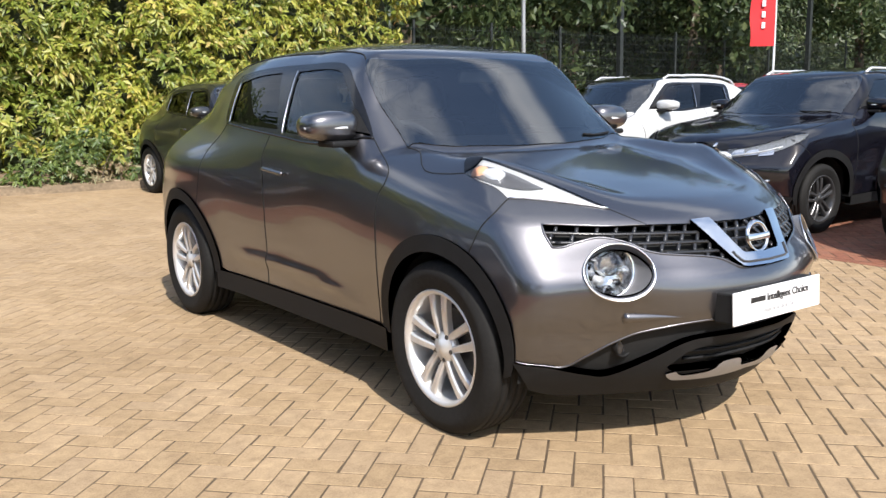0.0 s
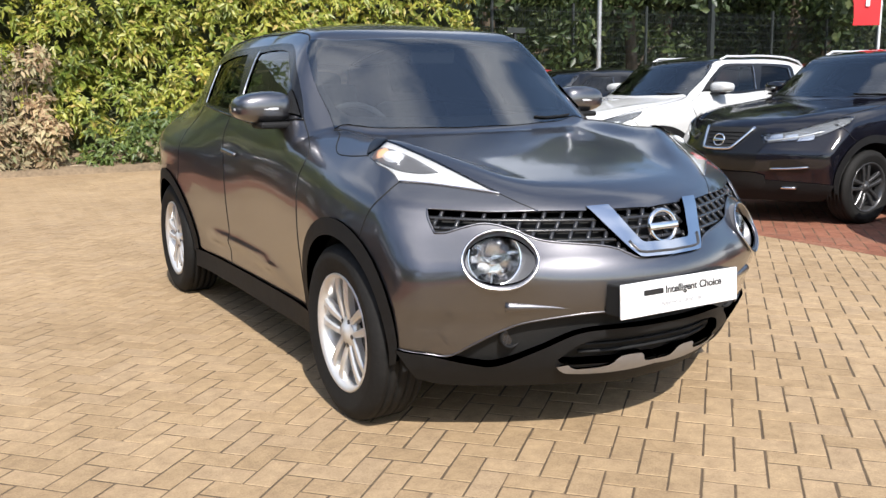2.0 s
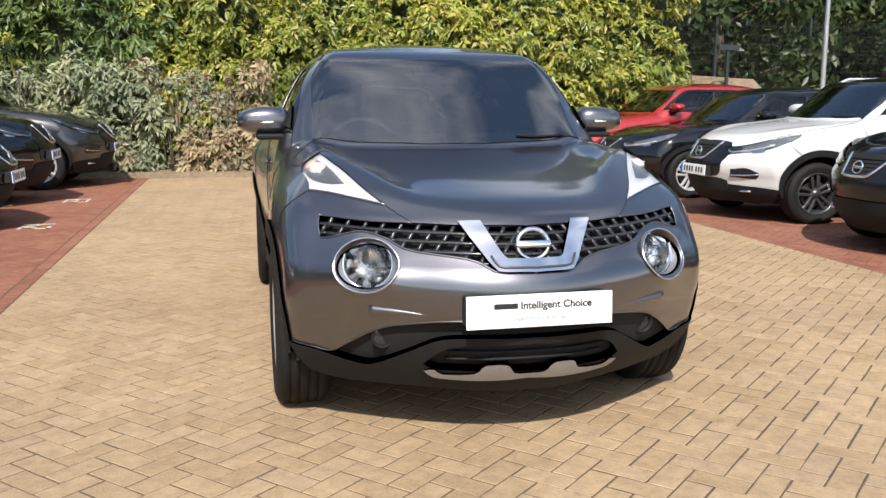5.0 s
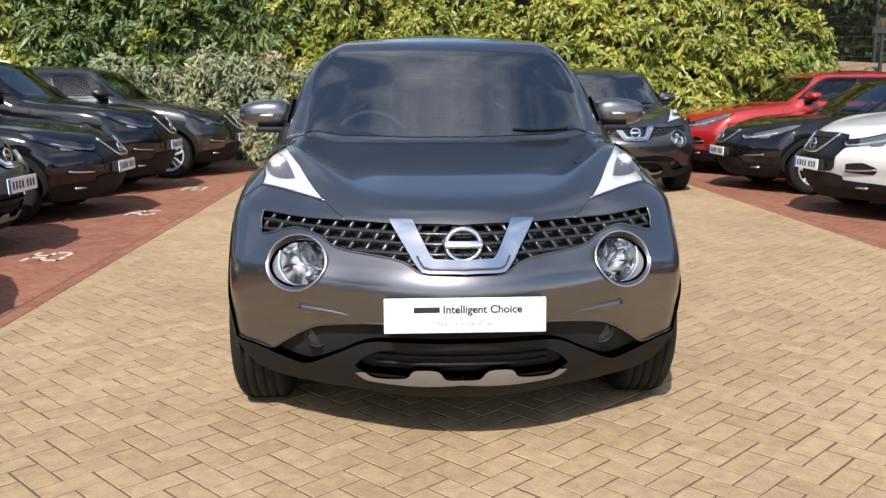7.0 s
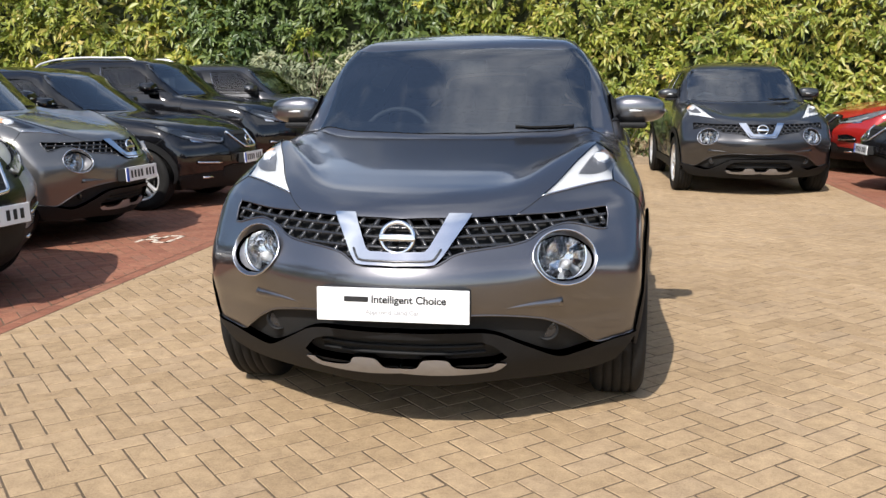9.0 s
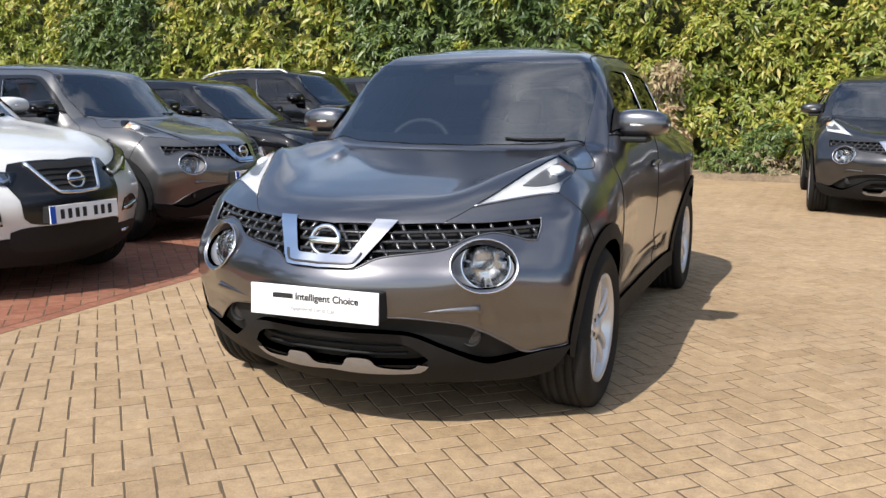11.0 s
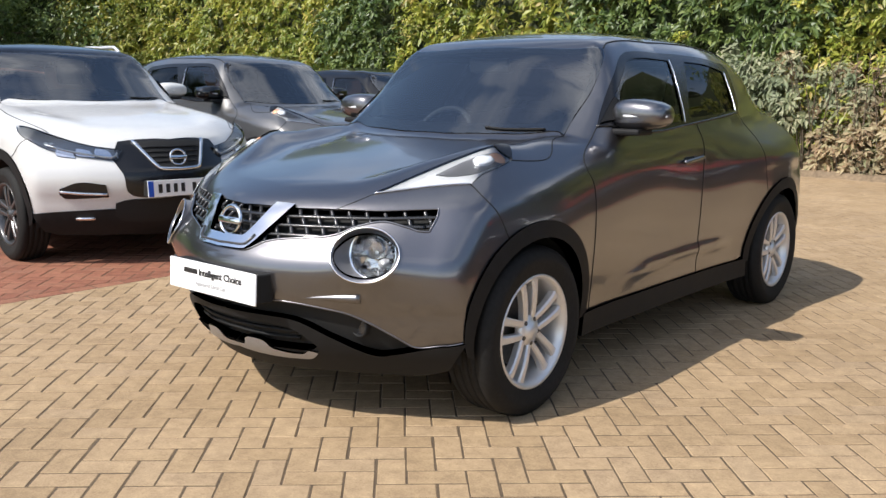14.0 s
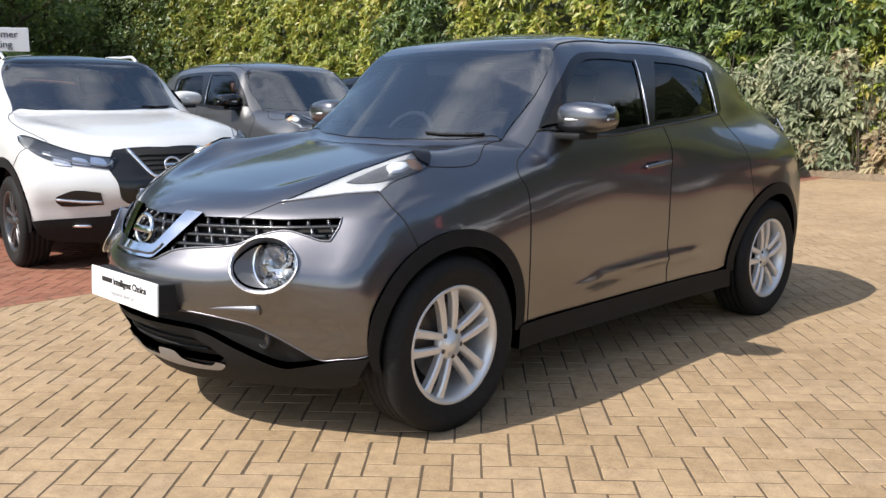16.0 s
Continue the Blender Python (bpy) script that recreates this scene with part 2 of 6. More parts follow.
# ---- mesh helpers ----
def part(name, verts, faces, material, parent=None, label="", smooth=False, normals=None):
    """One mesh object, under a thing or a part."""
    me = bpy.data.meshes.new(name)
    me.from_pydata([tuple(map(float, v)) for v in verts], [], [tuple(map(int, f)) for f in faces])
    me.materials.append(material)
    if smooth or normals is not None:
        me.polygons.foreach_set("use_smooth", [True] * len(me.polygons))
    if normals is not None:
        me.normals_split_custom_set_from_vertices([tuple(map(float, n)) for n in normals])
    ob = new(name, me)
    if parent is not None:
        ob.parent = parent
    if label:
        ob["label"] = label
    return ob


def block(x0, x1, y0, y1, z0, z1, c=0.0):
    """A box with its edges chamfered by c."""
    if c <= 0:
        v = [(x, y, z) for z in (z0, z1) for y in (y0, y1) for x in (x0, x1)]
        return v, [(0, 2, 3, 1), (4, 5, 7, 6), (0, 1, 5, 4), (1, 3, 7, 5), (3, 2, 6, 7), (2, 0, 4, 6)]
    bm = bmesh.new()
    bmesh.ops.create_cube(bm, size=1)
    for w in bm.verts:
        w.co = ((x0 + x1) / 2 + w.co.x * (x1 - x0), (y0 + y1) / 2 + w.co.y * (y1 - y0), (z0 + z1) / 2 + w.co.z * (z1 - z0))
    bmesh.ops.bevel(bm, geom=bm.edges[:], offset=c, segments=2, affect="EDGES", profile=0.5)
    bm.verts.index_update()
    v, f = [tuple(w.co) for w in bm.verts], [tuple(w.index for w in q.verts) for q in bm.faces]
    bm.free()
    return v, f


def join(*pieces):
    """Several (verts, faces) as one."""
    v, f = [], []
    for pv, pf in pieces:
        n = len(v)
        v += [tuple(p) for p in pv]
        f += [tuple(i + n for i in q) for q in pf]
    return v, f


def tube(line, r, sides=8, closed=False, flat=1.0):
    """A round bar along a line."""
    p = np.asarray(line, float)
    t = np.roll(p, -1, 0) - np.roll(p, 1, 0) if closed else np.gradient(p, axis=0)
    t /= np.linalg.norm(t, axis=1)[:, None] + 1e-12
    ref = np.array([0, 0, 1.0]) if abs(t[:, 2]).max() < 0.95 else np.array([0.31, 0.95, 0.05])
    a = np.cross(t, ref)
    a /= np.linalg.norm(a, axis=1)[:, None] + 1e-12
    b = np.cross(a, t)
    rr = np.broadcast_to(np.asarray(r, float), (len(p),))
    v = [p[i] + rr[i] * (math.cos(q) * a[i] + flat * math.sin(q) * b[i]) for i in range(len(p)) for q in np.linspace(0, 2 * math.pi, sides, endpoint=False)]
    n = len(p)
    f = [(i * sides + j, i * sides + (j + 1) % sides, (i + 1) % n * sides + (j + 1) % sides, (i + 1) % n * sides + j) for i in range(n if closed else n - 1) for j in range(sides)]
    if not closed:
        f += [tuple(range(sides))[::-1], tuple((n - 1) * sides + j for j in range(sides))]
    return v, f


def lathe(profile, steps, axis="x"):
    """A profile of (radius, along) turned about the x axis."""
    v, f = [], []
    for k in range(steps):
        a = 2 * math.pi * k / steps
        v += [(d, r * math.cos(a), r * math.sin(a)) for r, d in profile]
    m = len(profile)
    for k in range(steps):
        for i in range(m - 1):
            f.append((k * m + i, (k + 1) % steps * m + i, (k + 1) % steps * m + i + 1, k * m + i + 1))
    return v, f


def moved(piece, m):
    return [tuple(m @ Vector(p)) for p in piece[0]], piece[1]


# ---- ground and paving ----
LEFT_EDGE, RIGHT_EDGE, BACK_EDGE, FRONT_EDGE = -2.38, 3.58, 11.25, -5.2
COURSE, LAY = 0.099, 43.0  # width of a course of blocks, and their turn


def sheet_height(x, y):
    """Nearly level yard; a grassed bank rises beyond the far end of the bays."""
    k = np.clip((-19.5 - x) / 8.0, 0, 1) * np.clip((11.5 - y) / 3.5, 0, 1)
    return 0.0005 + 3.2 * k * k * (3 - 2 * k)


gx = np.concatenate([[-4000, -800, -200, -60], np.arange(-40, -11, 1.0), [-10, 0, 10, 40, 200, 800, 4000]])
gy = np.array([-4000, -800, -200, -60, -20, -5, 5, 8, 9, 10, 11, 12, 16, 20, 40, 60, 200, 800, 4000.0])
g_v = [(x, y, float(sheet_height(x, y))) for y in gy for x in gx]
g_f = [(j * len(gx) + i, j * len(gx) + i + 1, (j + 1) * len(gx) + i + 1, (j + 1) * len(gx) + i) for j in range(len(gy) - 1) for i in range(len(gx) - 1)]
ground = tagged(part("ground", g_v, g_f, JOINT, smooth=True), "sandy ground under the block paving", "ground", kind="structure")


def clip(poly, nx, ny, c):
    """The part of a polygon where nx*x + ny*y <= c."""
    out = []
    for k, p in enumerate(poly):
        q = poly[(k + 1) % len(poly)]
        dp, dq = nx * p[0] + ny * p[1] - c, nx * q[0] + ny * q[1] - c
        if dp <= 0:
            out.append(p)
        if (dp < 0) != (dq < 0) and dp != dq:
            t = dp / (dp - dq)
            out.append((p[0] + t * (q[0] - p[0]), p[1] + t * (q[1] - p[1])))
    return out


def stone(poly, z, cham=0.003, low=-0.016):
    """A paving block over a polygon, its top edge chamfered."""
    n = len(poly)
    cx, cy = sum(p[0] for p in poly) / n, sum(p[1] for p in poly) / n
    inner = []
    for x, y in poly:
        d = math.hypot(x - cx, y - cy)
        k = max(0.0, 1 - 1.5 * cham / max(d, 1e-6))
        inner.append((cx + (x - cx) * k, cy + (y - cy) * k))
    v = [(x, y, low) for x, y in poly] + [(x, y, z - 0.003) for x, y in poly] + [(x, y, z) for x, y in inner]
    f = [tuple(range(2 * n, 3 * n))]
    for k in range(n):
        j = (k + 1) % n
        f += [(k, j, n + j, n + k), (n + k, n + j, 2 * n + j, 2 * n + k)]
    return v, f


def herringbone(x0, x1, y0, y1):
    """Blocks of 200 by 100 mm in herringbone, turned by LAY degrees: centre and turn."""
    w, co, si = COURSE, math.cos(radians(LAY)), math.sin(radians(LAY))
    r = int((max(abs(x0), abs(x1)) + max(abs(y0), abs(y1))) / w) + 4
    for i in range(-r, r):
        for j in range(-r, r):
            k = (i - j + 2) % 4
            if k == 0:
                a, b, turn = (i + 1.3) * w, (j + 1.2) * w, LAY
            elif k == 3:
                a, b, turn = (i + 0.8) * w, (j + 1.7) * w, LAY + 90
            else:
                continue
            x, y = co * a - si * b, si * a + co * b
            if x0 - 0.1 < x < x1 + 0.1 and y0 - 0.1 < y < y1 + 0.1:
                yield x, y, turn


rng = random.Random(4)


def rect(x, y, turn, l=0.0961, w=0.0466):
    c, s = math.cos(radians(turn)), math.sin(radians(turn))
    return [(x + c * a - s * b, y + s * a + c * b) for a, b in ((-l, -w), (l, -w), (l, w), (-l, w))]


def settle(x, y):
    """The slight unevenness of the laid blocks."""
    return 0.0027 + 0.0008 * noise.noise((x * 1.3, y * 1.3, 0)) + rng.uniform(-0.0004, 0.0004)


def pave(x0, x1, y0, y1, skip=None):
    v, f, singles = [], [], []
    for x, y, turn in herringbone(x0, x1, y0, y1):
        jx, jy, jt = x + rng.uniform(-.0016, .0016), y + rng.uniform(-.0016, .0016), turn + rng.uniform(-.7, .7)
        if skip and skip[0] < x < skip[1] and skip[2] < y < skip[3]:
            singles.append((jx, jy, settle(x, y), jt))
            continue
        poly = rect(jx, jy, jt)
        for nx, ny, c in ((1, 0, x1), (-1, 0, -x0), (0, 1, y1), (0, -1, -y0)):
            if any(nx * p[0] + ny * p[1] > c for p in poly):
                poly = clip(poly, nx, ny, c)
        if len(poly) > 2:
            sv, sf = stone(poly, settle(x, y))
            n = len(v)
            v += sv
            f += [tuple(i + n for i in q) for q in sf]
    return v, f, singles


NEAR_STRETCH = (-1.45, 2.2, -2.3, -0.72)
pv, pf, singles = pave(LEFT_EDGE + 0.003, RIGHT_EDGE - 0.003, FRONT_EDGE, BACK_EDGE, NEAR_STRETCH)
pavement = tagged(new("pavement"), "ochre block paving laid in herringbone across the yard", "paving", kind="structure")
tagged(part("paving_blocks", pv, pf, OCHRE_BLOCKS, pavement), kind="stuff")
one_block = part("brick", *stone(rect(0, 0, 0), 0.0), OCHRE_BLOCK, pavement)
for k, (x, y, z, t) in enumerate(singles):
    if k == 0:
        ob = one_block
    else:
        ob = one_block.copy()
        scene.collection.objects.link(ob)
    ob.matrix_basis = pose(x, y, z, 0, 0, t)

BAY_FRONT, BAY_BACK = -4.6, 11.6
RED_STRETCH = (-3.75, LEFT_EDGE - 0.25, 0.6, 5.4)
for side, a, b in (("left", -8.6, LEFT_EDGE - 0.108), ("right", RIGHT_EDGE + 0.108, 9.6)):
    pv, pf, near = pave(a, b, BAY_FRONT, BAY_BACK, RED_STRETCH if side == "left" else None)
    bay = tagged(new("pavement_bays_" + side), "red block paving of the parking bays in herringbone", "paving", kind="structure")
    tagged(part("paving_blocks", pv, pf, RED_BLOCKS, bay), kind="stuff")
    red_block = part("brick", *stone(rect(0, 0, 0), 0.0), RED_BLOCK, bay) if near else None
    for k, (x, y, z, t) in enumerate(near):
        ob = red_block if k == 0 else red_block.copy()
        if k:
            scene.collection.objects.link(ob)
        ob.matrix_basis = pose(x, y, z, 0, 0, t)
    # a course of red blocks laid end to end along the edge of the bays
    v, f = [], []
    e = LEFT_EDGE if side == "left" else RIGHT_EDGE
    for row, off in ((0, -0.052 if side == "left" else 0.052),):
        y = BAY_FRONT - 0.03 * row
        while y < BACK_EDGE - 0.12:
            sv, sf = stone(rect(e + off, y + 0.1, 90), settle(e, y))
            n = len(v)
            v += sv
            f += [tuple(i + n for i in q) for q in sf]
            y += 0.199
    tagged(part("edge_course", v, f, RED_BLOCKS, bay), kind="stuff")

# kerb along the hedge bank, in lengths of 0.9 m
KERB_A, KERB_TURN = (-9.0, 12.45), -7.0
kerb = tagged(new("kerb"), "low sandy concrete kerb in front of the planted bank", "kerb", kind="structure")
for k in range(15):
    kv, kf = block(0, 0.905, 0, 0.13, -0.02, 0.115 + rng.uniform(-.004, .004), 0.012)
    ob = part("kerb_stone", kv, kf, CONCRETE, kerb)
    c, s = math.cos(radians(KERB_TURN)), math.sin(radians(KERB_TURN))
    ob.matrix_basis = pose(KERB_A[0] + c * 0.914 * k, KERB_A[1] + s * 0.914 * k, 0, 0, 0, KERB_TURN)

# ---- car bodies ----
# A body is a smooth solid: half widths over the side view, a roof line, a nose line. Panels are cut from its surface.
# Cars point to -y, with the front axle over the origin.
YS = np.array([-.85, -.45, 0, .5, 1., 1.5, 2., 2.53, 2.9, 3.3])
ZS = np.array([.2, .35, .5, .65, .8, .92, 1., 1.08, 1.2, 1.35, 1.45, 1.56])
WIDTHS = np.array([
    [.78, .79, .79, .79, .77, .74, .70, .65, .6, .6, .6, .6],
    [.80, .825, .835, .83, .81, .775, .73, .66, .6, .6, .6, .6],
    [.84, .87, .88, .88, .865, .83, .78, .71, .66, .6, .55, .5],
    [.80, .81, .83, .845, .845, .83, .81, .775, .72, .64, .58, .52],
    [.80, .80, .81, .82, .83, .825, .81, .785, .735, .655, .59, .53],
    [.80, .80, .81, .825, .83, .82, .81, .785, .735, .655, .59, .53],
    [.81, .81, .83, .85, .86, .85, .82, .775, .72, .64, .58, .52],
    [.84, .87, .88, .885, .88, .86, .805, .715, .64, .56, .50, .46],
    [.80, .82, .835, .835, .83, .825, .785, .675, .51, .44, .40, .38],
    [.66, .72, .75, .76, .755, .74, .69, .58, .46, .40, .37, .35]])
ROOF_Y = np.array([-.95, -.8, -.72, -.6, -.4, -.2, 0, .2, .25, .285, .31, .34, .55, .8, 1., 1.3, 1.6, 2., 2.4, 2.8, 2.95, 3.1, 3.25, 3.4])
ROOF_Z = np.array([.5, .74, .83, .875, .92, .955, .985, 1.015, 1.0225, 1.0285, 1.040, 1.0645, 1.245, 1.455, 1.51, 1.545, 1.557, 1.548, 1.51, 1.415, 1.345, 1.17, .99, .8])
NOSE_Z = np.array([.1, .15, .2, .25, .3, .4, .46, .5, .56, .61, .65, .70, .75, .80, .83, .9, 1., 1.2])
NOSE_Y = np.array([-.5, -.60, -.665, -.71, -.75, -.795, -.812, -.83, -.841, -.841, -.826, -.788, -.75, -.717, -.695, -.60, -.4, 0])


def slopes(xs, ys):
    return np.gradient(ys, xs, axis=0)


ARCH = .422   # radius of the painted wheel arches
RAISE = .018  # all the outlines below lie this much higher


def cubic(xs, ys, m, x):
    """Smooth curve through (xs, ys) with slopes m; ys may have several columns."""
    x = np.clip(x, xs[0], xs[-1])
    i = np.clip(np.searchsorted(xs, x) - 1, 0, len(xs) - 2)
    h = xs[i + 1] - xs[i]
    t = (x - xs[i]) / h
    if ys.ndim > 1:
        t, h = t[:, None], h[:, None]
    t2 = t * t
    t3 = t2 * t
    return (2*t3 - 3*t2 + 1)*ys[i] + (t3 - 2*t2 + t)*h*m[i] + (3*t2 - 2*t3)*ys[i + 1] + (t3 - t2)*h*m[i + 1]


ROOF_M, NOSE_M = slopes(ROOF_Y, ROOF_Z), slopes(NOSE_Z, NOSE_Y)


def smax(a, b, k):
    h = np.clip(.5 + .5 * (a - b) / k, 0, 1)
    return b + (a - b) * h + k * h * (1 - h)


class Shape:
    """A car's body surface. stretch: (y of the base body, y of this car) and the same for z, with a factor for x."""

    def __init__(self, calm=0.0, stretch_y=None, stretch_z=None, stretch_x=1.0, coarse=1.0):
        mean = WIDTHS[3:7].mean(0)
        self.w = WIDTHS * (1 - calm) + calm * (0.35 * WIDTHS + 0.65 * np.minimum(mean + 0.03, 1))
        self.wt = np.ascontiguousarray(self.w.T)
        self.w_slope = slopes(ZS, self.wt)
        self.calm, self.sx, self.coarse = calm, stretch_x, coarse
        self.fy = stretch_y or ((-1, 4), (-1, 4))
        self.fz = stretch_z or ((0, 2), (0, 2))

    def half(self, y, z):
        """Half width at y and z."""
        i = np.clip(np.searchsorted(YS, y) - 1, 0, len(YS) - 2)
        cols = cubic(ZS, self.wt, self.w_slope, z)
        y = np.clip(y, YS[0], YS[-1])
        n, last = np.arange(len(y)), len(YS) - 1
        h = YS[i + 1] - YS[i]
        t = (y - YS[i]) / h
        c0, c1 = cols[n, i], cols[n, i + 1]
        p, q = np.maximum(i - 1, 0), np.minimum(i + 2, last)
        m0 = (c1 - cols[n, p]) / (YS[i + 1] - YS[p])
        m1 = (cols[n, q] - c0) / (YS[q] - YS[i])
        return (2*t**3 - 3*t*t + 1)*c0 + (t**3 - 2*t*t + t)*h*m0 + (3*t*t - 2*t**3)*c1 + (t**3 - t*t)*h*m1

    def value(self, p):
        """Below zero inside the body."""
        x, y, z = np.abs(p[:, 0]), p[:, 1], p[:, 2]
        k = .41 - .36 * np.clip((y - .7) / .5, 0, 1)
        crest = (1 - self.calm) * .05 * np.exp(-((x - .66) / .09) ** 2) * np.clip((y + .4) / .3, 0, 1) * .5 * (1 + np.cos(math.pi * np.clip((y - .2) / .55, 0, 1)))
        crown = .2 * x * x * np.clip((y - .9) / .5, 0, 1)
        swept = y - k * x * x + .5 * x * x * np.clip((y - 2.3) / .4, 0, 1)
        fin = (1 - self.calm) * .064 * np.exp(-((x - .568 - .35 * (y + .22)) / .105) ** 2 - ((y + .22) / .24) ** 2)
        top = z - cubic(ROOF_Y, ROOF_Z, ROOF_M, swept) - crest - fin + crown
        low = np.interp(y, [.55, .72, 1., 1.4, 1.82, 1.95], [.40, .428, .463, .48, .473, .465]) - .028
        ridge = .013 * np.exp(-((z - low) / .03) ** 2) * np.clip((y - .6) / .3, 0, 1) * np.clip((1.95 - y) / .2, 0, 1)
        haunch = (1 - self.calm) * .026 * np.exp(-((y - 2.5) / .38) ** 2 - ((z - .93) / .10) ** 2)
        side = x - self.half(y, z) - ridge - haunch
        pod = (1 - self.calm) * .042 * np.exp(-((x - .58) / .13) ** 2 - ((z - .66) / .11) ** 2)
        nose = cubic(NOSE_Z, NOSE_Y, NOSE_M, z) + .75 * x * x / (1 + .5 * x * x) - pod - y
        tail = y - (3.29 - .4 * x * x - .3 * np.clip(z - .9, 0, 1))
        d = smax(smax(top * .8, side, .09), smax(nose, tail, .02), .06)
        return smax(d, .17 - z, .02)

    def grad(self, p, e=.004):
        n = len(p)
        q = np.concatenate([p + k * e * np.eye(3)[i] for i in range(3) for k in (1, -1)])
        q = self.value(q).reshape(3, 2, n)
        g = (q[:, 0] - q[:, 1]).T.copy()
        # at the middle plane the surface is level across
        g[:, 0] = np.where(np.abs(p[:, 0]) < e, 0, g[:, 0])
        return g / (2 * e)

    def normal(self, p):
        g = self.grad(p)
        return g / (np.linalg.norm(g, axis=1)[:, None] + 1e-12)

    def snap(self, p):
        p = np.array(p, float)
        for _ in range(5):
            g = self.grad(p)
            keep = p[:, 0].copy()
            p = p - (np.clip(self.value(p), -.05, .05) / ((g ** 2).sum(1) + 1e-9))[:, None] * g
            p[:, 0] = np.where(np.abs(keep) < 1e-9, 0, p[:, 0])
        return p

    def cast(self, base, d, lo, hi):
        s = np.linspace(lo, hi, 40)
        val = self.value((base[None] + d * s[:, None, None]).reshape(-1, 3)).reshape(len(s), -1)
        first = np.argmax(val < 0, axis=0)
        a, b = s[np.maximum(first - 1, 0)], s[first]
        for _ in range(14):
            m = (a + b) / 2
            out = self.value(base + d * m[:, None]) > 0
            a, b = np.where(out, m, a), np.where(out, b, m)
        return base + d * b[:, None]

    def line(self, pts, step=.022, snap=True):
        """A smooth line on the body through rough points (x, y, z)."""
        p = np.array([np.asarray(q) + (0 if isinstance(q, np.ndarray) else np.array([0, 0, RAISE])) for q in pts], float)
        step *= self.coarse
        q = np.vstack([2 * p[0] - p[1], p, 2 * p[-1] - p[-2]])
        out = []
        for i in range(1, len(q) - 2):
            n = max(2, int(np.linalg.norm(q[i + 1] - q[i]) / step))
            for t in np.arange(n) / n:
                a, b, c, d = q[i - 1:i + 3]
                out.append(.5 * (2*b + (c - a)*t + (2*a - 5*b + 4*c - d)*t*t + (3*b - a - 3*c + d)*t**3))
        out.append(p[-1])
        return self.snap(out) if snap else np.array(out)

    def nose_line(self, pts, step=.022):
        """The same from points (x, z) of the front view."""
        p = np.array([(x, -1.6, z + RAISE) for x, z in pts])
        q = self.cast(p, np.array([0, 1.0, 0]), 0, 2.2)
        return self.line([*q], step)

    def ring(self, *lines):
        """A closed outline from lines end to end."""
        out = []
        for l in lines:
            out += [tuple(p) for p in l[:-1]]
        return np.array(out)

    def out(self, p, n=None):
        """From the base body to this car's own proportions."""
        p = np.array(p, float)
        q = p.copy()
        ya, yb, za, zb = (np.array(a, float) for a in (*self.fy, *self.fz))
        ends = lambda a, b, v: np.interp(v, a, b) + np.where(v < a[0], v - a[0], 0) + np.where(v > a[-1], v - a[-1], 0)
        q[:, 0] *= self.sx
        q[:, 1], q[:, 2] = ends(ya, yb, p[:, 1]), ends(za, zb, p[:, 2])
        if n is None:
            return q
        dy = (ends(ya, yb, p[:, 1] + .15) - ends(ya, yb, p[:, 1] - .15)) / .3
        dz = (ends(za, zb, p[:, 2] + .08) - ends(za, zb, p[:, 2] - .08)) / .16
        m = n / np.stack([np.full(len(p), self.sx), dy, dz], 1)
        return q, m / (np.linalg.norm(m, axis=1)[:, None] + 1e-12)


def inside(poly, pts):
    x, y = pts[:, 0], pts[:, 1]
    hit = np.zeros(len(pts), bool)
    for (ax, ay), (bx, by) in zip(poly, np.roll(poly, -1, 0)):
        cross = ((ay > y) != (by > y))
        with np.errstate(divide="ignore", invalid="ignore"):
            hit ^= cross & (x < (bx - ax) * (y - ay) / (by - ay) + ax)
    return hit


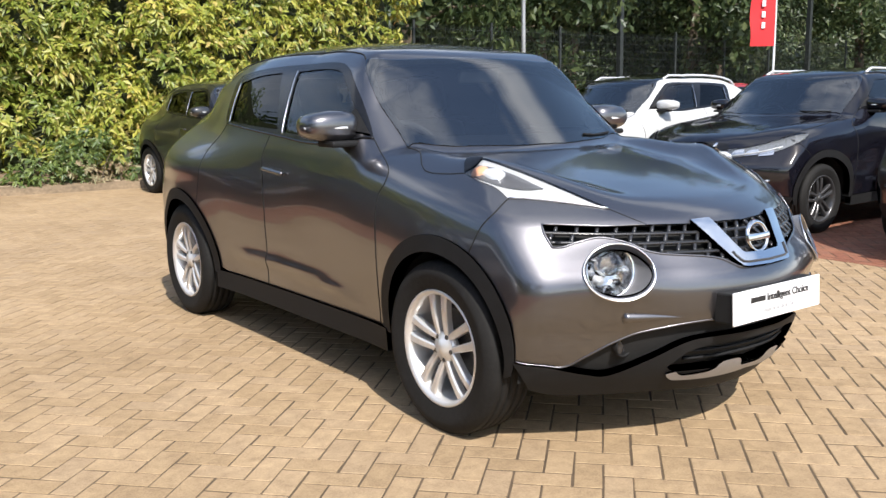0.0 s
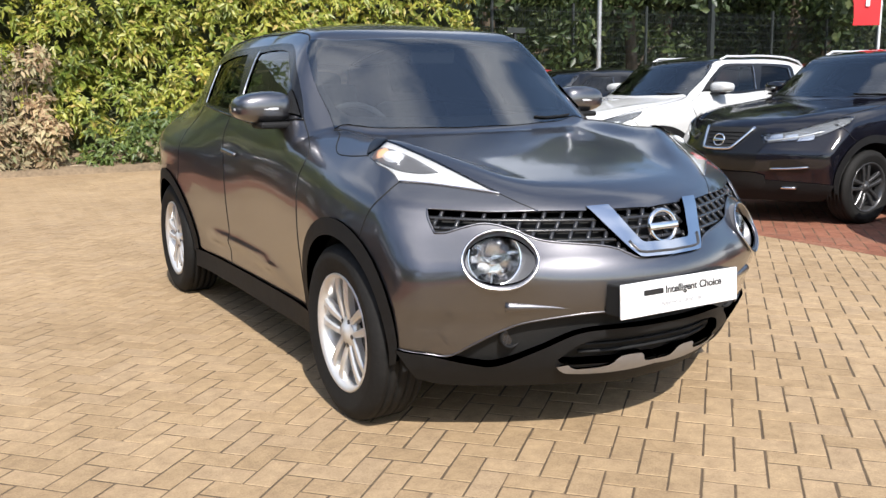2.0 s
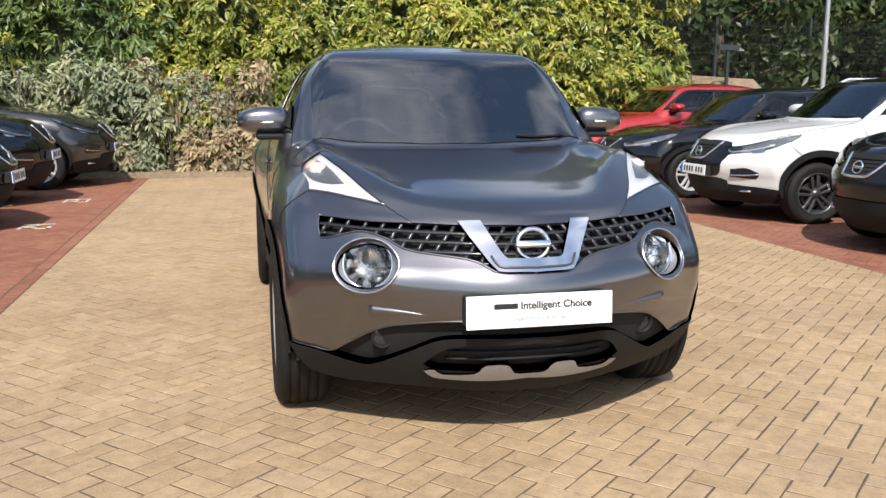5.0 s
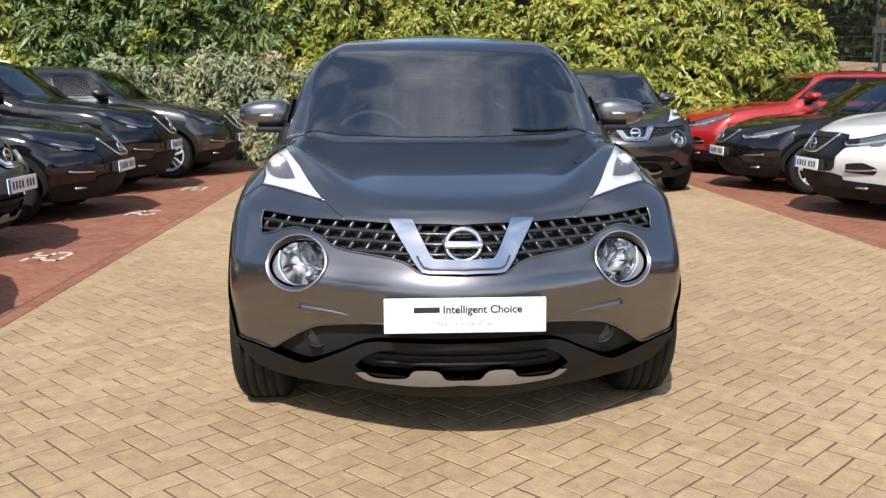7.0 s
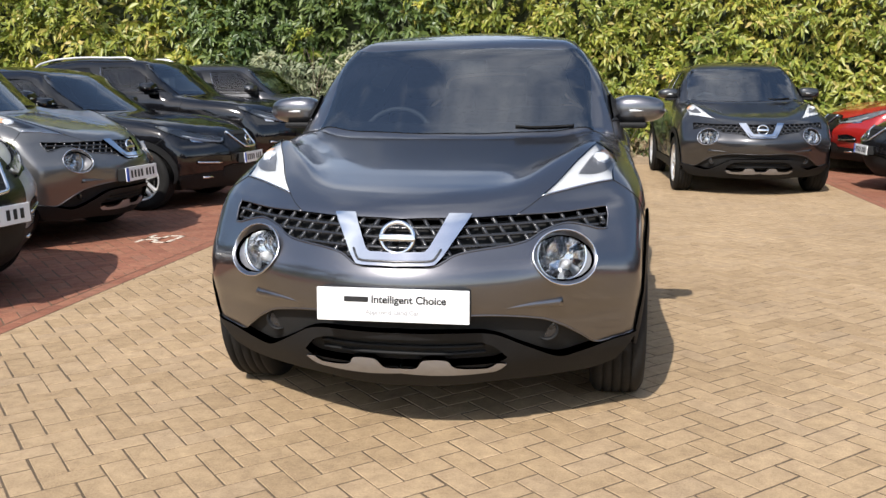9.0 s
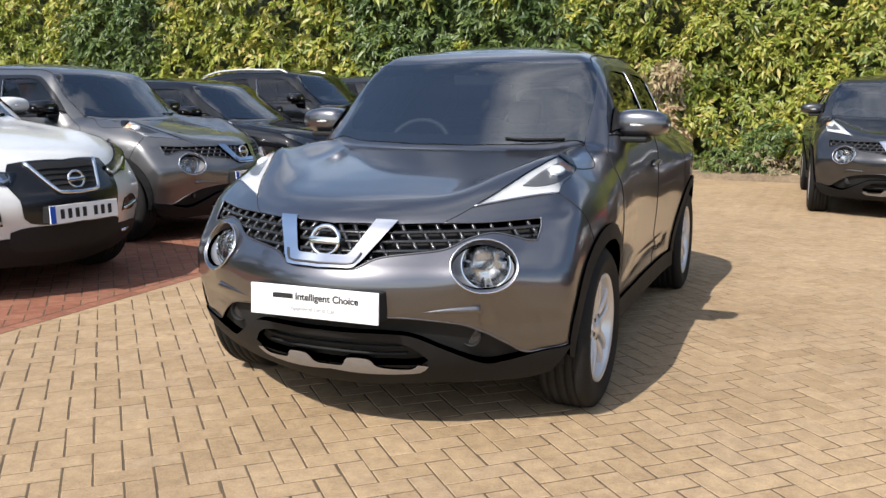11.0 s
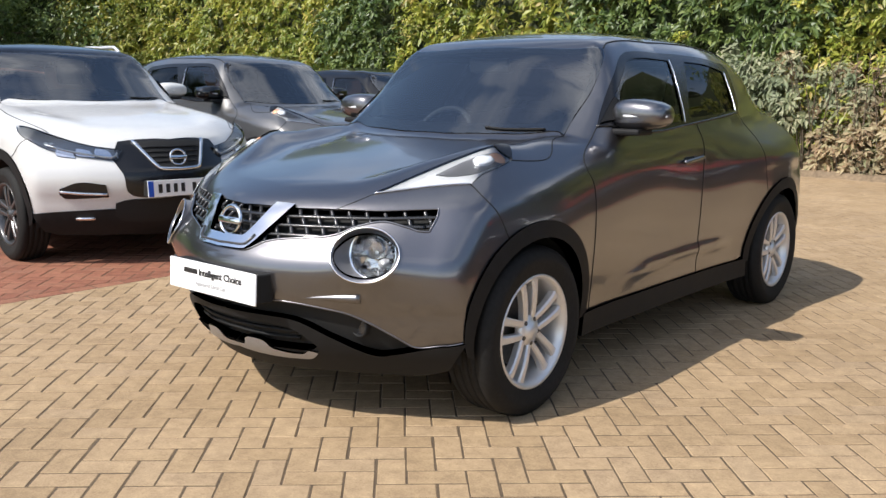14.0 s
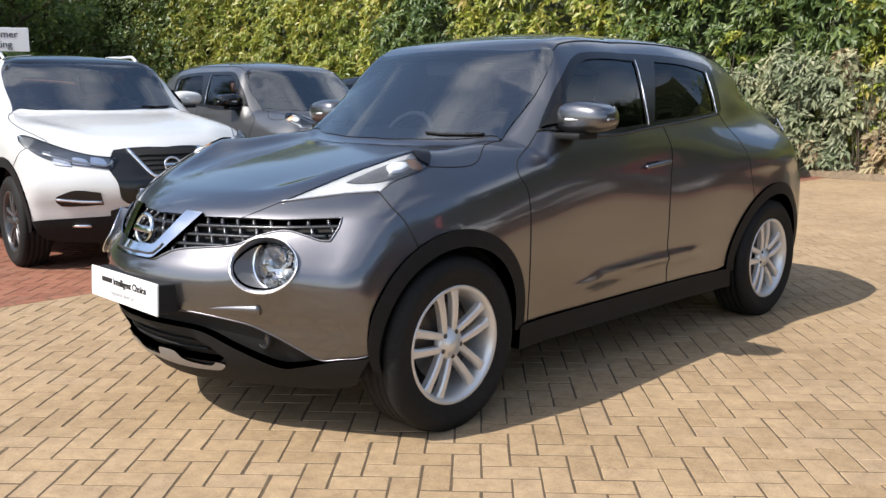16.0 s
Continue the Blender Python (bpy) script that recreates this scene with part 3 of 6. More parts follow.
def panel(shape, name, outline, d, material, parent, lift=0.0, skirt=0.012, res=.045, both=False, flip=False, holes=(), label=""):
    """A sheet of the body inside an outline, seen along d, lifted off the surface, with turned-in edges.
    both: its mirror image is joined to it; flip: it is the mirror image alone."""
    d = np.array(d, float)
    d /= np.linalg.norm(d)
    u = np.cross(d, [0, 0, 1.0]) if abs(d[2]) < .9 else np.array([1.0, 0, 0]) - d[0] * d
    u /= np.linalg.norm(u)
    w = np.cross(d, u)
    res *= shape.coarse
    loops = [np.asarray(outline)] + [np.asarray(h) for h in holes]
    flat = [np.stack([l @ u, l @ w], 1) for l in loops]
    lo, hi = flat[0].min(0), flat[0].max(0)
    ax, ay = np.meshgrid(np.arange(lo[0], hi[0], res), np.arange(lo[1], hi[1], res))
    ax = ax + (np.arange(ax.shape[0]) % 2)[:, None] * res / 2
    cand = np.stack([ax.ravel(), ay.ravel()], 1)
    ok = inside(flat[0], cand)
    for h in flat[1:]:
        ok &= ~inside(h, cand)
    edge = np.vstack(flat)
    if len(cand):
        near = np.sqrt(((cand[:, None, :] - edge[None]) ** 2).sum(2)).min(1)
        ok &= near > res * .45
    inner = cand[ok]
    pts2 = np.vstack([edge, inner])
    cons, k = [], 0
    for l in flat:
        cons += [(k + i, k + (i + 1) % len(l)) for i in range(len(l))]
        k += len(l)
    co, _, tris, orig, _, _ = delaunay_2d_cdt([Vector(p) for p in pts2], cons, [], 0, 1e-6)
    co2 = np.array([tuple(c) for c in co])
    cen = np.array([co2[list(t)].mean(0) for t in tris])
    keep = inside(flat[0], cen)
    for h in flat[1:]:
        keep &= ~inside(h, cen)
    tris = [t for t, q in zip(tris, keep) if q]
    depth = np.vstack(loops) @ d
    xyz = np.zeros((len(co2), 3))
    known = np.vstack(loops)
    cast = []
    for i, o in enumerate(orig):
        first = min(o) if len(o) else -1
        if 0 <= first < len(known):
            xyz[i] = known[first]
        else:
            cast.append(i)
    if cast:
        base = co2[cast, :1] * u + co2[cast, 1:] * w
        xyz[cast] = shape.cast(base, d, depth.min() - .3, depth.max() + .3)
    nrm = shape.normal(xyz)
    a, b, c = (xyz[[t[i] for t in tris]] for i in range(3))
    turn = (np.cross(b - a, c - a) * nrm[[t[0] for t in tris]]).sum(1) < 0
    tris = [t[::-1] if q else tuple(t) for t, q in zip(tris, turn)]
    top = xyz + nrm * lift
    verts, normals, faces = top, nrm, list(tris)
    if skirt:
        seen = {}
        for t in tris:
            for i in range(3):
                e = (t[i], t[(i + 1) % 3])
                if e[::-1] in seen:
                    del seen[e[::-1]]
                else:
                    seen[e] = True
        ids = sorted({i for e in seen for i in e})
        n0, m = len(verts), {i: k for k, i in enumerate(ids)}
        rim = top[ids]
        verts = np.vstack([verts, rim, rim - nrm[ids] * skirt])
        outn = np.zeros((len(ids), 3))
        for i, j in seen:
            s = np.cross(nrm[i], top[i] - top[j])
            outn[m[i]] += s
            outn[m[j]] += s
        outn /= np.linalg.norm(outn, axis=1)[:, None] + 1e-12
        normals = np.vstack([normals, -outn, -outn])
        q = len(ids)
        faces += [(n0 + m[j], n0 + m[i], n0 + q + m[i], n0 + q + m[j]) for i, j in seen]
    verts, normals = shape.out(verts, normals)
    mirror = np.array([-1.0, 1, 1])
    if both:
        n0 = len(verts)
        verts, normals = np.vstack([verts, verts * mirror]), np.vstack([normals, normals * mirror])
        faces = faces + [tuple(i + n0 for i in reversed(f)) for f in faces]
    elif flip:
        verts, normals = verts * mirror, normals * mirror
        faces = [tuple(reversed(f)) for f in faces]
    return part(name, verts, faces, material, parent, label, normals=normals)


def twice(make):
    """Builds a part for the left side and its mirror image for the right one."""
    return [make(False), make(True)]


def trim(shape, name, line, r, material, parent, flip=False, closed=False, lift=0.0, sides=6, flat=1.0, label=""):
    """A bar, seam or bead along a line of the body."""
    p = np.asarray(line, float)
    if lift:
        p = p + shape.normal(p) * lift
    p = shape.out(p)
    if flip:
        p = p * np.array([-1.0, 1, 1])
    return part(name, *tube(p, r, sides, closed, flat), material, parent, label, smooth=True)


def arc(cy, r, a0, a1, x=.87, n=9):
    return [(x, cy + r * math.cos(radians(a)), .325 - RAISE + r * math.sin(radians(a))) for a in np.linspace(a0, a1, n)]


# ---- wheels ----
def wheel(parent, at, outward, style="silver", radius=.334, rimr=.222, width=.215):
    """An alloy wheel with its tyre. outward: +1 or -1 along x."""
    hub = new("wheel")
    hub.parent = parent
    hub.location = at
    if outward < 0:
        hub.rotation_euler = (0, 0, math.pi)
    hub["label"] = "black tyre on a " + ("silver double-spoke alloy rim" if style == "silver" else "dark machined alloy rim")
    h = width / 2
    r0, r1 = rimr, radius
    prof = [(r0 - .012, -h * .8), (r0 + .004, -h * .86), (r0 + .03, -h * .98), (r0 + .07, -h), (r1 - .022, -h * .9), (r1 - .006, -h * .78)]
    for g in (-.5, -.17, .17, .5):
        prof += [(r1, h * g - .016), (r1, h * g - .004), (r1 - .007, h * g - .003), (r1 - .007, h * g + .003), (r1, h * g + .004)]
    prof += [(r1 - .006, h * .78), (r1 - .022, h * .9), (r0 + .07, h), (r0 + .055, h * 1.0), (r0 + .05, h * .985), (r0 + .03, h * .98), (r0 + .004, h * .86), (r0 - .012, h * .8)]
    part("tyre", *lathe(prof, 72), RUBBER, hub, smooth=True)
    main = ALLOY if style == "silver" else DARK_ALLOY
    barrel = [(r0 - .03, -h * .8), (r0 - .035, h * .3), (r0 - .022, h * .62), (r0 - .016, h * .80), (r0 - .004, h * .90), (r0 + .003, h * .88), (r0 + .003, h * .80)]
    rim = part("rim", *lathe(barrel, 72), main, hub, smooth=True)
    part("brake_disc", *lathe([(.03, .02), (.145, .02), (.145, .0), (.03, .0)], 48), DISC, hub)
    part("wheel_back", *lathe([(.001, -.02), (r0 - .03, -.03)], 36), RECESS, hub)
    face = h * .74
    # five pairs of spokes
    v, f = [], []
    for k in range(5):
        for s in (-1, 1):
            a = radians(97 + 72 * k)
            stations = []
            for t in np.linspace(0, 1, 6):
                r = .042 + (r0 - .055) * t
                off = s * (.0235 + .016 * t)
                half = .0128 + .0048 * t + (.006 if t > .95 else 0)
                x = face - .010 + .008 * math.sin(math.pi * min(1, t * .9)) + .006 * t
                stations.append((r, off, half, x))
            n = len(v)
            for r, off, half, x in stations:
                for dx, dw in ((-.03, -1), (-.006, -1), (0, -.62), (0, .62), (-.006, 1), (-.03, 1)):
                    b = off + dw * half
                    v.append((x + dx, r * math.cos(a) - b * math.sin(a), r * math.sin(a) + b * math.cos(a)))
            for i in range(5):
                for j in range(6):
                    f.append((n + i * 6 + j, n + i * 6 + (j + 1) % 6, n + (i + 1) * 6 + (j + 1) % 6, n + (i + 1) * 6 + j))
    part("spokes", v, f, main, hub)
    part("hub", *lathe([(.062, face - .04), (.060, face - .014), (.050, face - .008), (.034, face - .004), (.031, face + .004), (.001, face + .006)], 32), main, hub, smooth=True)
    for k in range(5):
        a = radians(97 + 36 + 72 * k)
        nut = lathe([(.011, 0), (.0105, .014), (.007, .017), (.001, .017)], 8)
        part("wheel_nut", *moved(nut, pose(face - .022, .048 * math.cos(a), .048 * math.sin(a))), DISC, hub)
    return hub


# ---- parts that all the cars share ----
WIN_LOW = [(.735, .604, 1.078), (.775, .80, 1.052), (.796, 1.076, 1.047), (.788, 1.38, 1.07), (.77, 1.75, 1.095), (.742, 2.10, 1.122)]
WIN_TOP = [(.742, 2.10, 1.122), (.72, 2.16, 1.16), (.66, 2.22, 1.28), (.60, 2.24, 1.385), (.60, 2.05, 1.41), (.602, 1.58, 1.428), (.604, 1.15, 1.424), (.622, .99, 1.395), (.66, .84, 1.29), (.708, .68, 1.155), (.735, .604, 1.078)]
DOOR_FRONT = [(.735, .604, 1.078), (.795, .416, .974), (.828, .385, .911), (.84, .424, .832), (.844, .435, .593), (.81, .47, .297)]
DOOR_SPLIT = [(.791, 1.49, 1.07), (.817, 1.523, .948), (.828, 1.50, .733), (.798, 1.548, .297)]
ROOF_DITCH = [(.575, .90, 1.42), (.556, 1.0, 1.468), (.545, 1.3, 1.495), (.54, 1.7, 1.505), (.525, 2.2, 1.485), (.49, 2.75, 1.415)]
A_PILLAR = [(.66, .46, 1.066), (.638, .568, 1.111), (.637, .713, 1.239), (.615, .845, 1.372), (.575, .90, 1.42)]
SIDE = (-.93, 0, -.36)


def common(S, car, coat, spec):
    """Doors, roof, glass, sills, arches and cabin."""
    low, high = S.line(WIN_LOW), S.line(WIN_TOP)
    front_seam, split = S.line(DOOR_FRONT), S.line(DOOR_SPLIT)
    cut = int(np.argmin(np.linalg.norm(low - split[0], axis=1)))
    low_f, low_r = np.vstack([low[:cut + 1][:-1], split[:1]]), np.vstack([split[:1], low[cut + 1:]])
    sill_f = S.line([(.798, 1.548, .297), (.795, 1.0, .297), (.81, .47, .297)])
    rear_arch = S.line(arc(2.53, ARCH, 178, 62))
    rear_door_back = S.line([(.742, 2.10, 1.122), (.80, 2.16, 1.02), (.86, 2.20, .88), (.87, 2.27, .70)])
    arch_cut = int(np.argmin(np.linalg.norm(rear_arch - rear_door_back[-1], axis=1)))
    rear_door_back = np.vstack([rear_door_back[:-1], rear_arch[arch_cut:arch_cut + 1]])
    sill_r = S.line([rear_arch[0], (.80, 1.95, .30), (.798, 1.548, .297)])
    for flip in (False, True):
        door = panel(S, "front_door", S.ring(front_seam[::-1], low_f, split, sill_f), SIDE, coat, car, flip=flip)
        rdoor = panel(S, "rear_door", S.ring(split[::-1], low_r, rear_door_back, rear_arch[:arch_cut + 1][::-1], sill_r), SIDE, coat, car, flip=flip)
        # handle with its cup
        s = -1 if flip else 1
        hl = S.line([(.825, 1.27, .892), (.83, 1.37, .90), (.825, 1.475, .908)])
        trim(S, "door_handle", hl, .0125, coat, door, flip, lift=.016, sides=10, flat=.8)
        cup = S.line([(.825, 1.30, .898), (.83, 1.40, .905)])
        trim(S, "handle_cup", cup, .02, RECESS, door, flip, lift=-.012, sides=10)
        trim(S, "seam", front_seam, .0028, RECESS, door, flip)
        trim(S, "seam", split, .0028, RECESS, rdoor, flip)
        trim(S, "seam", rear_door_back, .0022, RECESS, rdoor, flip)
        # window surround with the door pillar, and the two panes
        gf = S.ring(S.line([(.755, .66, 1.105), (.785, .95, 1.072), (.775, 1.345, 1.088)]), S.line([(.775, 1.345, 1.088), (.70, 1.40, 1.25), (.625, 1.455, 1.385)]),
                    S.line([(.625, 1.455, 1.385), (.625, 1.20, 1.39), (.635, 1.03, 1.37), (.665, .92, 1.30), (.70, .80, 1.215), (.755, .66, 1.105)]))
        gr = S.ring(S.line([(.768, 1.425, 1.098), (.75, 1.80, 1.115), (.735, 2.05, 1.135)]), S.line([(.735, 2.05, 1.135), (.67, 2.10, 1.25), (.625, 2.13, 1.345)]),
                    S.line([(.625, 2.13, 1.345), (.625, 1.90, 1.375), (.628, 1.64, 1.388)]), S.line([(.628, 1.64, 1.388), (.70, 1.53, 1.25), (.768, 1.425, 1.098)]))
        panel(S, "window_frame", S.ring(low, high), SIDE, GLOSS_BLACK, car, lift=.001, skirt=.02, flip=flip, holes=(gf, gr), label="gloss black window surround")
        for nm, g, glass in (("front_side_window", gf, TINTED), ("rear_side_window", gr, PRIVACY if spec.get("privacy", True) else TINTED)):
            ob = panel(S, nm, g, SIDE, glass, car, lift=-.004, skirt=0, flip=flip)
        trim(S, "waist_strip", low, .006, spec.get("strip", GLOSS_BLACK), car, flip, lift=.002)
        trim(S, "rear_strip", S.line([(.742, 2.075, 1.13), (.67, 2.125, 1.25), (.622, 2.155, 1.345)]), .0025, CHROME, car, flip, lift=.001)
        trim(S, "pillar_strip", S.line([(.775, 1.365, 1.078), (.70, 1.42, 1.25), (.622, 1.478, 1.395)]), .0025, CHROME, car, flip, lift=.001)
        # side frame: pillar, roof edge and rear quarter in one pressing
        a_pillar, ditch = S.line(A_PILLAR), S.line(ROOF_DITCH)
        base = S.line([(.735, .604, 1.078), (.69, .56, 1.10), (.655, .50, 1.085), (.66, .46, 1.066)])
        panel(S, "side_frame", S.ring(base, a_pillar, ditch, S.line([(.49, 2.75, 1.415), (.55, 2.60, 1.38), (.60, 2.24, 1.385)]), high[int(np.argmin(np.linalg.norm(high - [.60, 2.24, 1.385], axis=1))):]),
              (-.75, .1, -.65), coat, car, flip=flip)
        hi_part = high[:int(np.argmin(np.linalg.norm(high - [.60, 2.24, 1.385], axis=1))) + 1]
        quarter = S.ring(rear_door_back[::-1], hi_part, S.line([(.60, 2.24, 1.385), (.55, 2.60, 1.38), (.49, 2.75, 1.415)]),
                         S.line([(.49, 2.75, 1.415), (.56, 2.92, 1.22), (.66, 3.02, 1.02), (.70, 3.08, .85), (.72, 3.06, .6), (.72, 3.0, .34)]),
                         S.line([(.72, 3.0, .34), (.83, 2.92, .33)]), S.line(arc(2.53, ARCH, 0, 62)), rear_arch[arch_cut:][::-1])
        panel(S, "quarter_panel", quarter, (-.95, -.15, -.25), coat, car, flip=flip)
        trim(S, "roof_channel", ditch, .004, RECESS, car, flip)
        tail = S.ring(S.line([(.70, 2.98, 1.02), (.66, 3.05, 1.0), (.60, 3.12, .90)]), S.line([(.60, 3.12, .90), (.66, 3.08, .84), (.72, 3.0, .86)]), S.line([(.72, 3.0, .86), (.72, 2.97, .95), (.70, 2.98, 1.02)]))
        panel(S, "tail_lamp", tail, (-.8, -.6, -.1), RED_PAINT, car, lift=.008, flip=flip, label="red tail lamp")
        # plastic arch edges and sill
        for cy, a0, a1 in ((0, -3, 190), (2.53, -2, 183)):
            o = S.line(arc(cy, ARCH + .014, a0, a1, n=17))
            i = S.line(arc(cy, .372, a1, a0, n=17))
            panel(S, "wheel_arch_trim", S.ring(o, S.line([o[-1], i[0]]), i, S.line([i[-1], o[0]])), (-1, 0, 0), PLASTIC, car, lift=.009, skirt=.06, flip=flip, label="matt black plastic wheel arch trim")
            liner = [(.80 - .28 * t, cy + .385 * math.cos(a), .325 + .385 * math.sin(a)) for a in np.linspace(radians(-8), radians(188), 24) for t in (0, 1)]
            lf = [(2 * k, 2 * k + 1, 2 * k + 3, 2 * k + 2) for k in range(23)] + [tuple(2 * k + 1 for k in range(24))]
            lv = S.out(np.array(liner) * (1, 1, 1))
            part("wheel_arch_liner", lv * (s, 1, 1), lf, RECESS, car)
        so = S.ring(S.line([(.83, .40, .303), (.81, 1.0, .306), (.81, 1.6, .306), (.83, 2.13, .303)]), S.line([(.83, 2.13, .303), (.80, 2.14, .205)]),
                    S.line([(.80, 2.14, .205), (.795, 1.2, .205), (.80, .40, .205)]), S.line([(.80, .40, .205), (.83, .40, .303)]))
        panel(S, "sill_trim", so, (-1, 0, 0), PLASTIC, car, lift=.014, skirt=.05, flip=flip, label="matt black plastic sill trim")
    # roof, windscreen, rear window, tailgate
    mid = lambda pts: S.line(pts)
    ditch = S.line(ROOF_DITCH)
    ws_top = mid([(0, .775, 1.437), (.24, .79, 1.431), (.47, .835, 1.415), (.575, .90, 1.42)])
    roof_back = mid([(.49, 2.75, 1.415), (.25, 2.88, 1.44), (0, 2.92, 1.44)])
    centre = mid([(0, 2.92, 1.44), (0, 2.4, 1.52), (0, 1.6, 1.557), (0, 1.0, 1.51), (0, .775, 1.437)])
    panel(S, "roof", S.ring(ws_top, ditch, roof_back, centre), (0, 0, -1), spec.get("roof", coat), car, both=True, skirt=0, res=.06)
    cowl = mid([(0, .318, 1.035), (.168, .328, 1.036), (.436, .40, 1.042), (.60, .468, 1.066), (.66, .46, 1.066)])
    ws_edge = S.ring(cowl, S.line(A_PILLAR), ws_top[::-1])
    inset = S.ring(mid([(0, .372, 1.08), (.168, .382, 1.082), (.42, .445, 1.088), (.565, .50, 1.10)]), S.line([(.565, .50, 1.10), (.605, .58, 1.14), (.608, .71, 1.25), (.585, .81, 1.36), (.535, .835, 1.39)]),
                   mid([(.535, .835, 1.39), (.45, .80, 1.388), (.23, .755, 1.402), (0, .74, 1.406)]))
    ws_mid = mid([(0, .775, 1.437), (0, .55, 1.245), (0, .318, 1.035)])
    border = S.ring(cowl, S.line(A_PILLAR), ws_top[::-1], mid([(0, .775, 1.437), (0, .74, 1.406)]), inset[::-1], mid([(0, .372, 1.08), (0, .318, 1.035)]))
    down = (0, .6, -.8)
    panel(S, "windscreen_border", border, down, GLOSS_BLACK, car, lift=.001, skirt=.006, both=True, res=.03, label="black windscreen border")
    ws = panel(S, "windscreen", S.ring(cowl, S.line(A_PILLAR), ws_top[::-1], ws_mid), down, WINDSCREEN, car, lift=.004, skirt=0, both=True, label="clear windscreen mirroring the sky")
    back = [(.49, 2.75, 1.415), (.56, 2.92, 1.22), (.66, 3.02, 1.02)]
    rw = S.ring(roof_back[::-1], S.line(back), mid([(.66, 3.02, 1.02), (.3, 3.2, 1.03), (0, 3.24, 1.03)]), mid([(0, 3.24, 1.03), (0, 3.1, 1.25), (0, 2.92, 1.44)]))
    panel(S, "rear_window", rw, (0, -.8, -.6), PRIVACY, car, both=True, skirt=0)
    tg = S.ring(mid([(0, 3.24, 1.03), (.3, 3.2, 1.03), (.66, 3.02, 1.02)]), S.line([(.66, 3.02, 1.02), (.70, 3.08, .85), (.72, 3.06, .6), (.72, 3.0, .34)]), mid([(.72, 3.0, .34), (.3, 3.2, .3), (0, 3.22, .3)]), mid([(0, 3.22, .3), (0, 3.29, .6), (0, 3.24, 1.03)]))
    panel(S, "tailgate", tg, (-.3, -.95, 0), coat, car, both=True, skirt=0)
    # wiper
    wl = S.line([(.30, .385, 1.062)] + [(x, .336 + .42 * x * x, 1.06) for x in (.378, .456, .56)])
    wl = wl + S.normal(wl) * .009
    part("wiper", *tube(S.out(wl), .0055, 6), PLASTIC, car, smooth=True)
    # cabin and underside
    def boxed(nm, b, mat, c=.03):
        v, f = block(*b, c)
        part(nm, S.out(np.array(v)), f, mat, car, smooth=True)
    boxed("floor_pan", (-.64, .64, -.34, 3.05, .20, .36), RECESS, .02)
    # two unseen boxes, added to stop light leaking under the car
    boxed("undertray", (-.42, .42, -.42, .45, .18, .21), RECESS, .012)
    boxed("sill_beam", (-.765, .765, .43, 2.10, .235, .35), RECESS, .02)
    boxed("engine_bulkhead", (-.48, .48, -.55, .42, .36, .74), RECESS, .05)
    boxed("dashboard", (-.66, .66, .44, .80, .68, 1.03), CABIN, .06)
    for x in (-.36, .36):
        v1 = block(x - .24, x + .24, 1.05, 1.55, .45, .62, .06)
        v2 = moved(block(-.23, .23, -.07, .07, 0, .58, .06), pose(x, 1.55, .58, -16))
        v3 = moved(block(-.12, .12, -.05, .05, .62, .82, .045), pose(x, 1.55, .58, -14))
        v, f = join(v1, v2, v3)
        part("front_seat", S.out(np.array(v)), f, SEAT_CLOTH, car, smooth=True, label="dark cloth front seat with headrest")
    v, f = join(block(-.60, .60, 2.0, 2.42, .45, .62, .06), moved(block(-.60, .60, -.07, .07, 0, .52, .06), pose(0, 2.45, .58, -14)), moved(block(-.42, -.18, -.05, .05, .52, .68, .04), pose(0, 2.45, .58, -14)), moved(block(.18, .42, -.05, .05, .52, .68, .04), pose(0, 2.45, .58, -14)))
    part("rear_bench", S.out(np.array(v)), f, SEAT_CLOTH, car, smooth=True)
    ringp = [(.185 * math.cos(a), .185 * math.sin(a), 0) for a in np.linspace(0, 2 * math.pi, 28, endpoint=False)]
    v, f = join(tube(ringp, .015, 8, True), moved(block(-.16, .16, -.02, .02, -.02, .01, .008), pose(0, 0, 0)), moved(block(-.06, .06, -.06, .06, -.03, .015, .015), pose(0, 0, 0)))
    v, _ = moved((v, f), pose(-.36, .86, .98, 62))
    part("steering_wheel", S.out(np.array(v)), f, CABIN, car, smooth=True)
    v, f = moved(block(-.12, .12, -.012, .012, -.035, .035, .01), pose(0, .80, 1.36, 15))
    part("rear_view_mirror", S.out(np.array(v)), f, CABIN, car)
    # door mirrors
    for flip in (False, True):
        s = -1 if flip else 1
        v, f = [], []
        nu, nv = 28, 16
        for i in range(nv + 1):
            b = -math.pi / 2 + math.pi * i / nv
            for j in range(nu):
                a = 2 * math.pi * j / nu
                pw = lambda q, e: math.copysign(abs(q) ** e, q)
                x = .127 * pw(math.cos(b), .55) * pw(math.cos(a), .62)
                y = .092 * pw(math.cos(b), .6) * pw(math.sin(a), .6)
                z = .068 * pw(math.sin(b), .72)
                if y > .035:
                    y = .035 + (y - .035) * .15
                z *= 1 - .22 * max(0, x) / .127
                y += .12 * max(0, x) ** 1.2
                v.append((x, y, z))
        for i in range(nv):
            for j in range(nu):
                f.append((i * nu + j, i * nu + (j + 1) % nu, (i + 1) * nu + (j + 1) % nu, (i + 1) * nu + j))
        at = np.array([.862, .77, 1.146])
        v = np.array(v) + at
        hous = new("door_mirror")
        hous.parent = car
        upper = [q for q in f if sum(v[k][2] for k in q) / 4 >= 1.118]
        lower = [q for q in f if sum(v[k][2] for k in q) / 4 < 1.118]
        mv = S.out(v) * (s, 1, 1)
        turn = (lambda q: q[::-1]) if flip else (lambda q: q)
        part("mirror_shell", mv, [turn(q) for q in upper], spec.get("mirror", coat), hous, smooth=True)
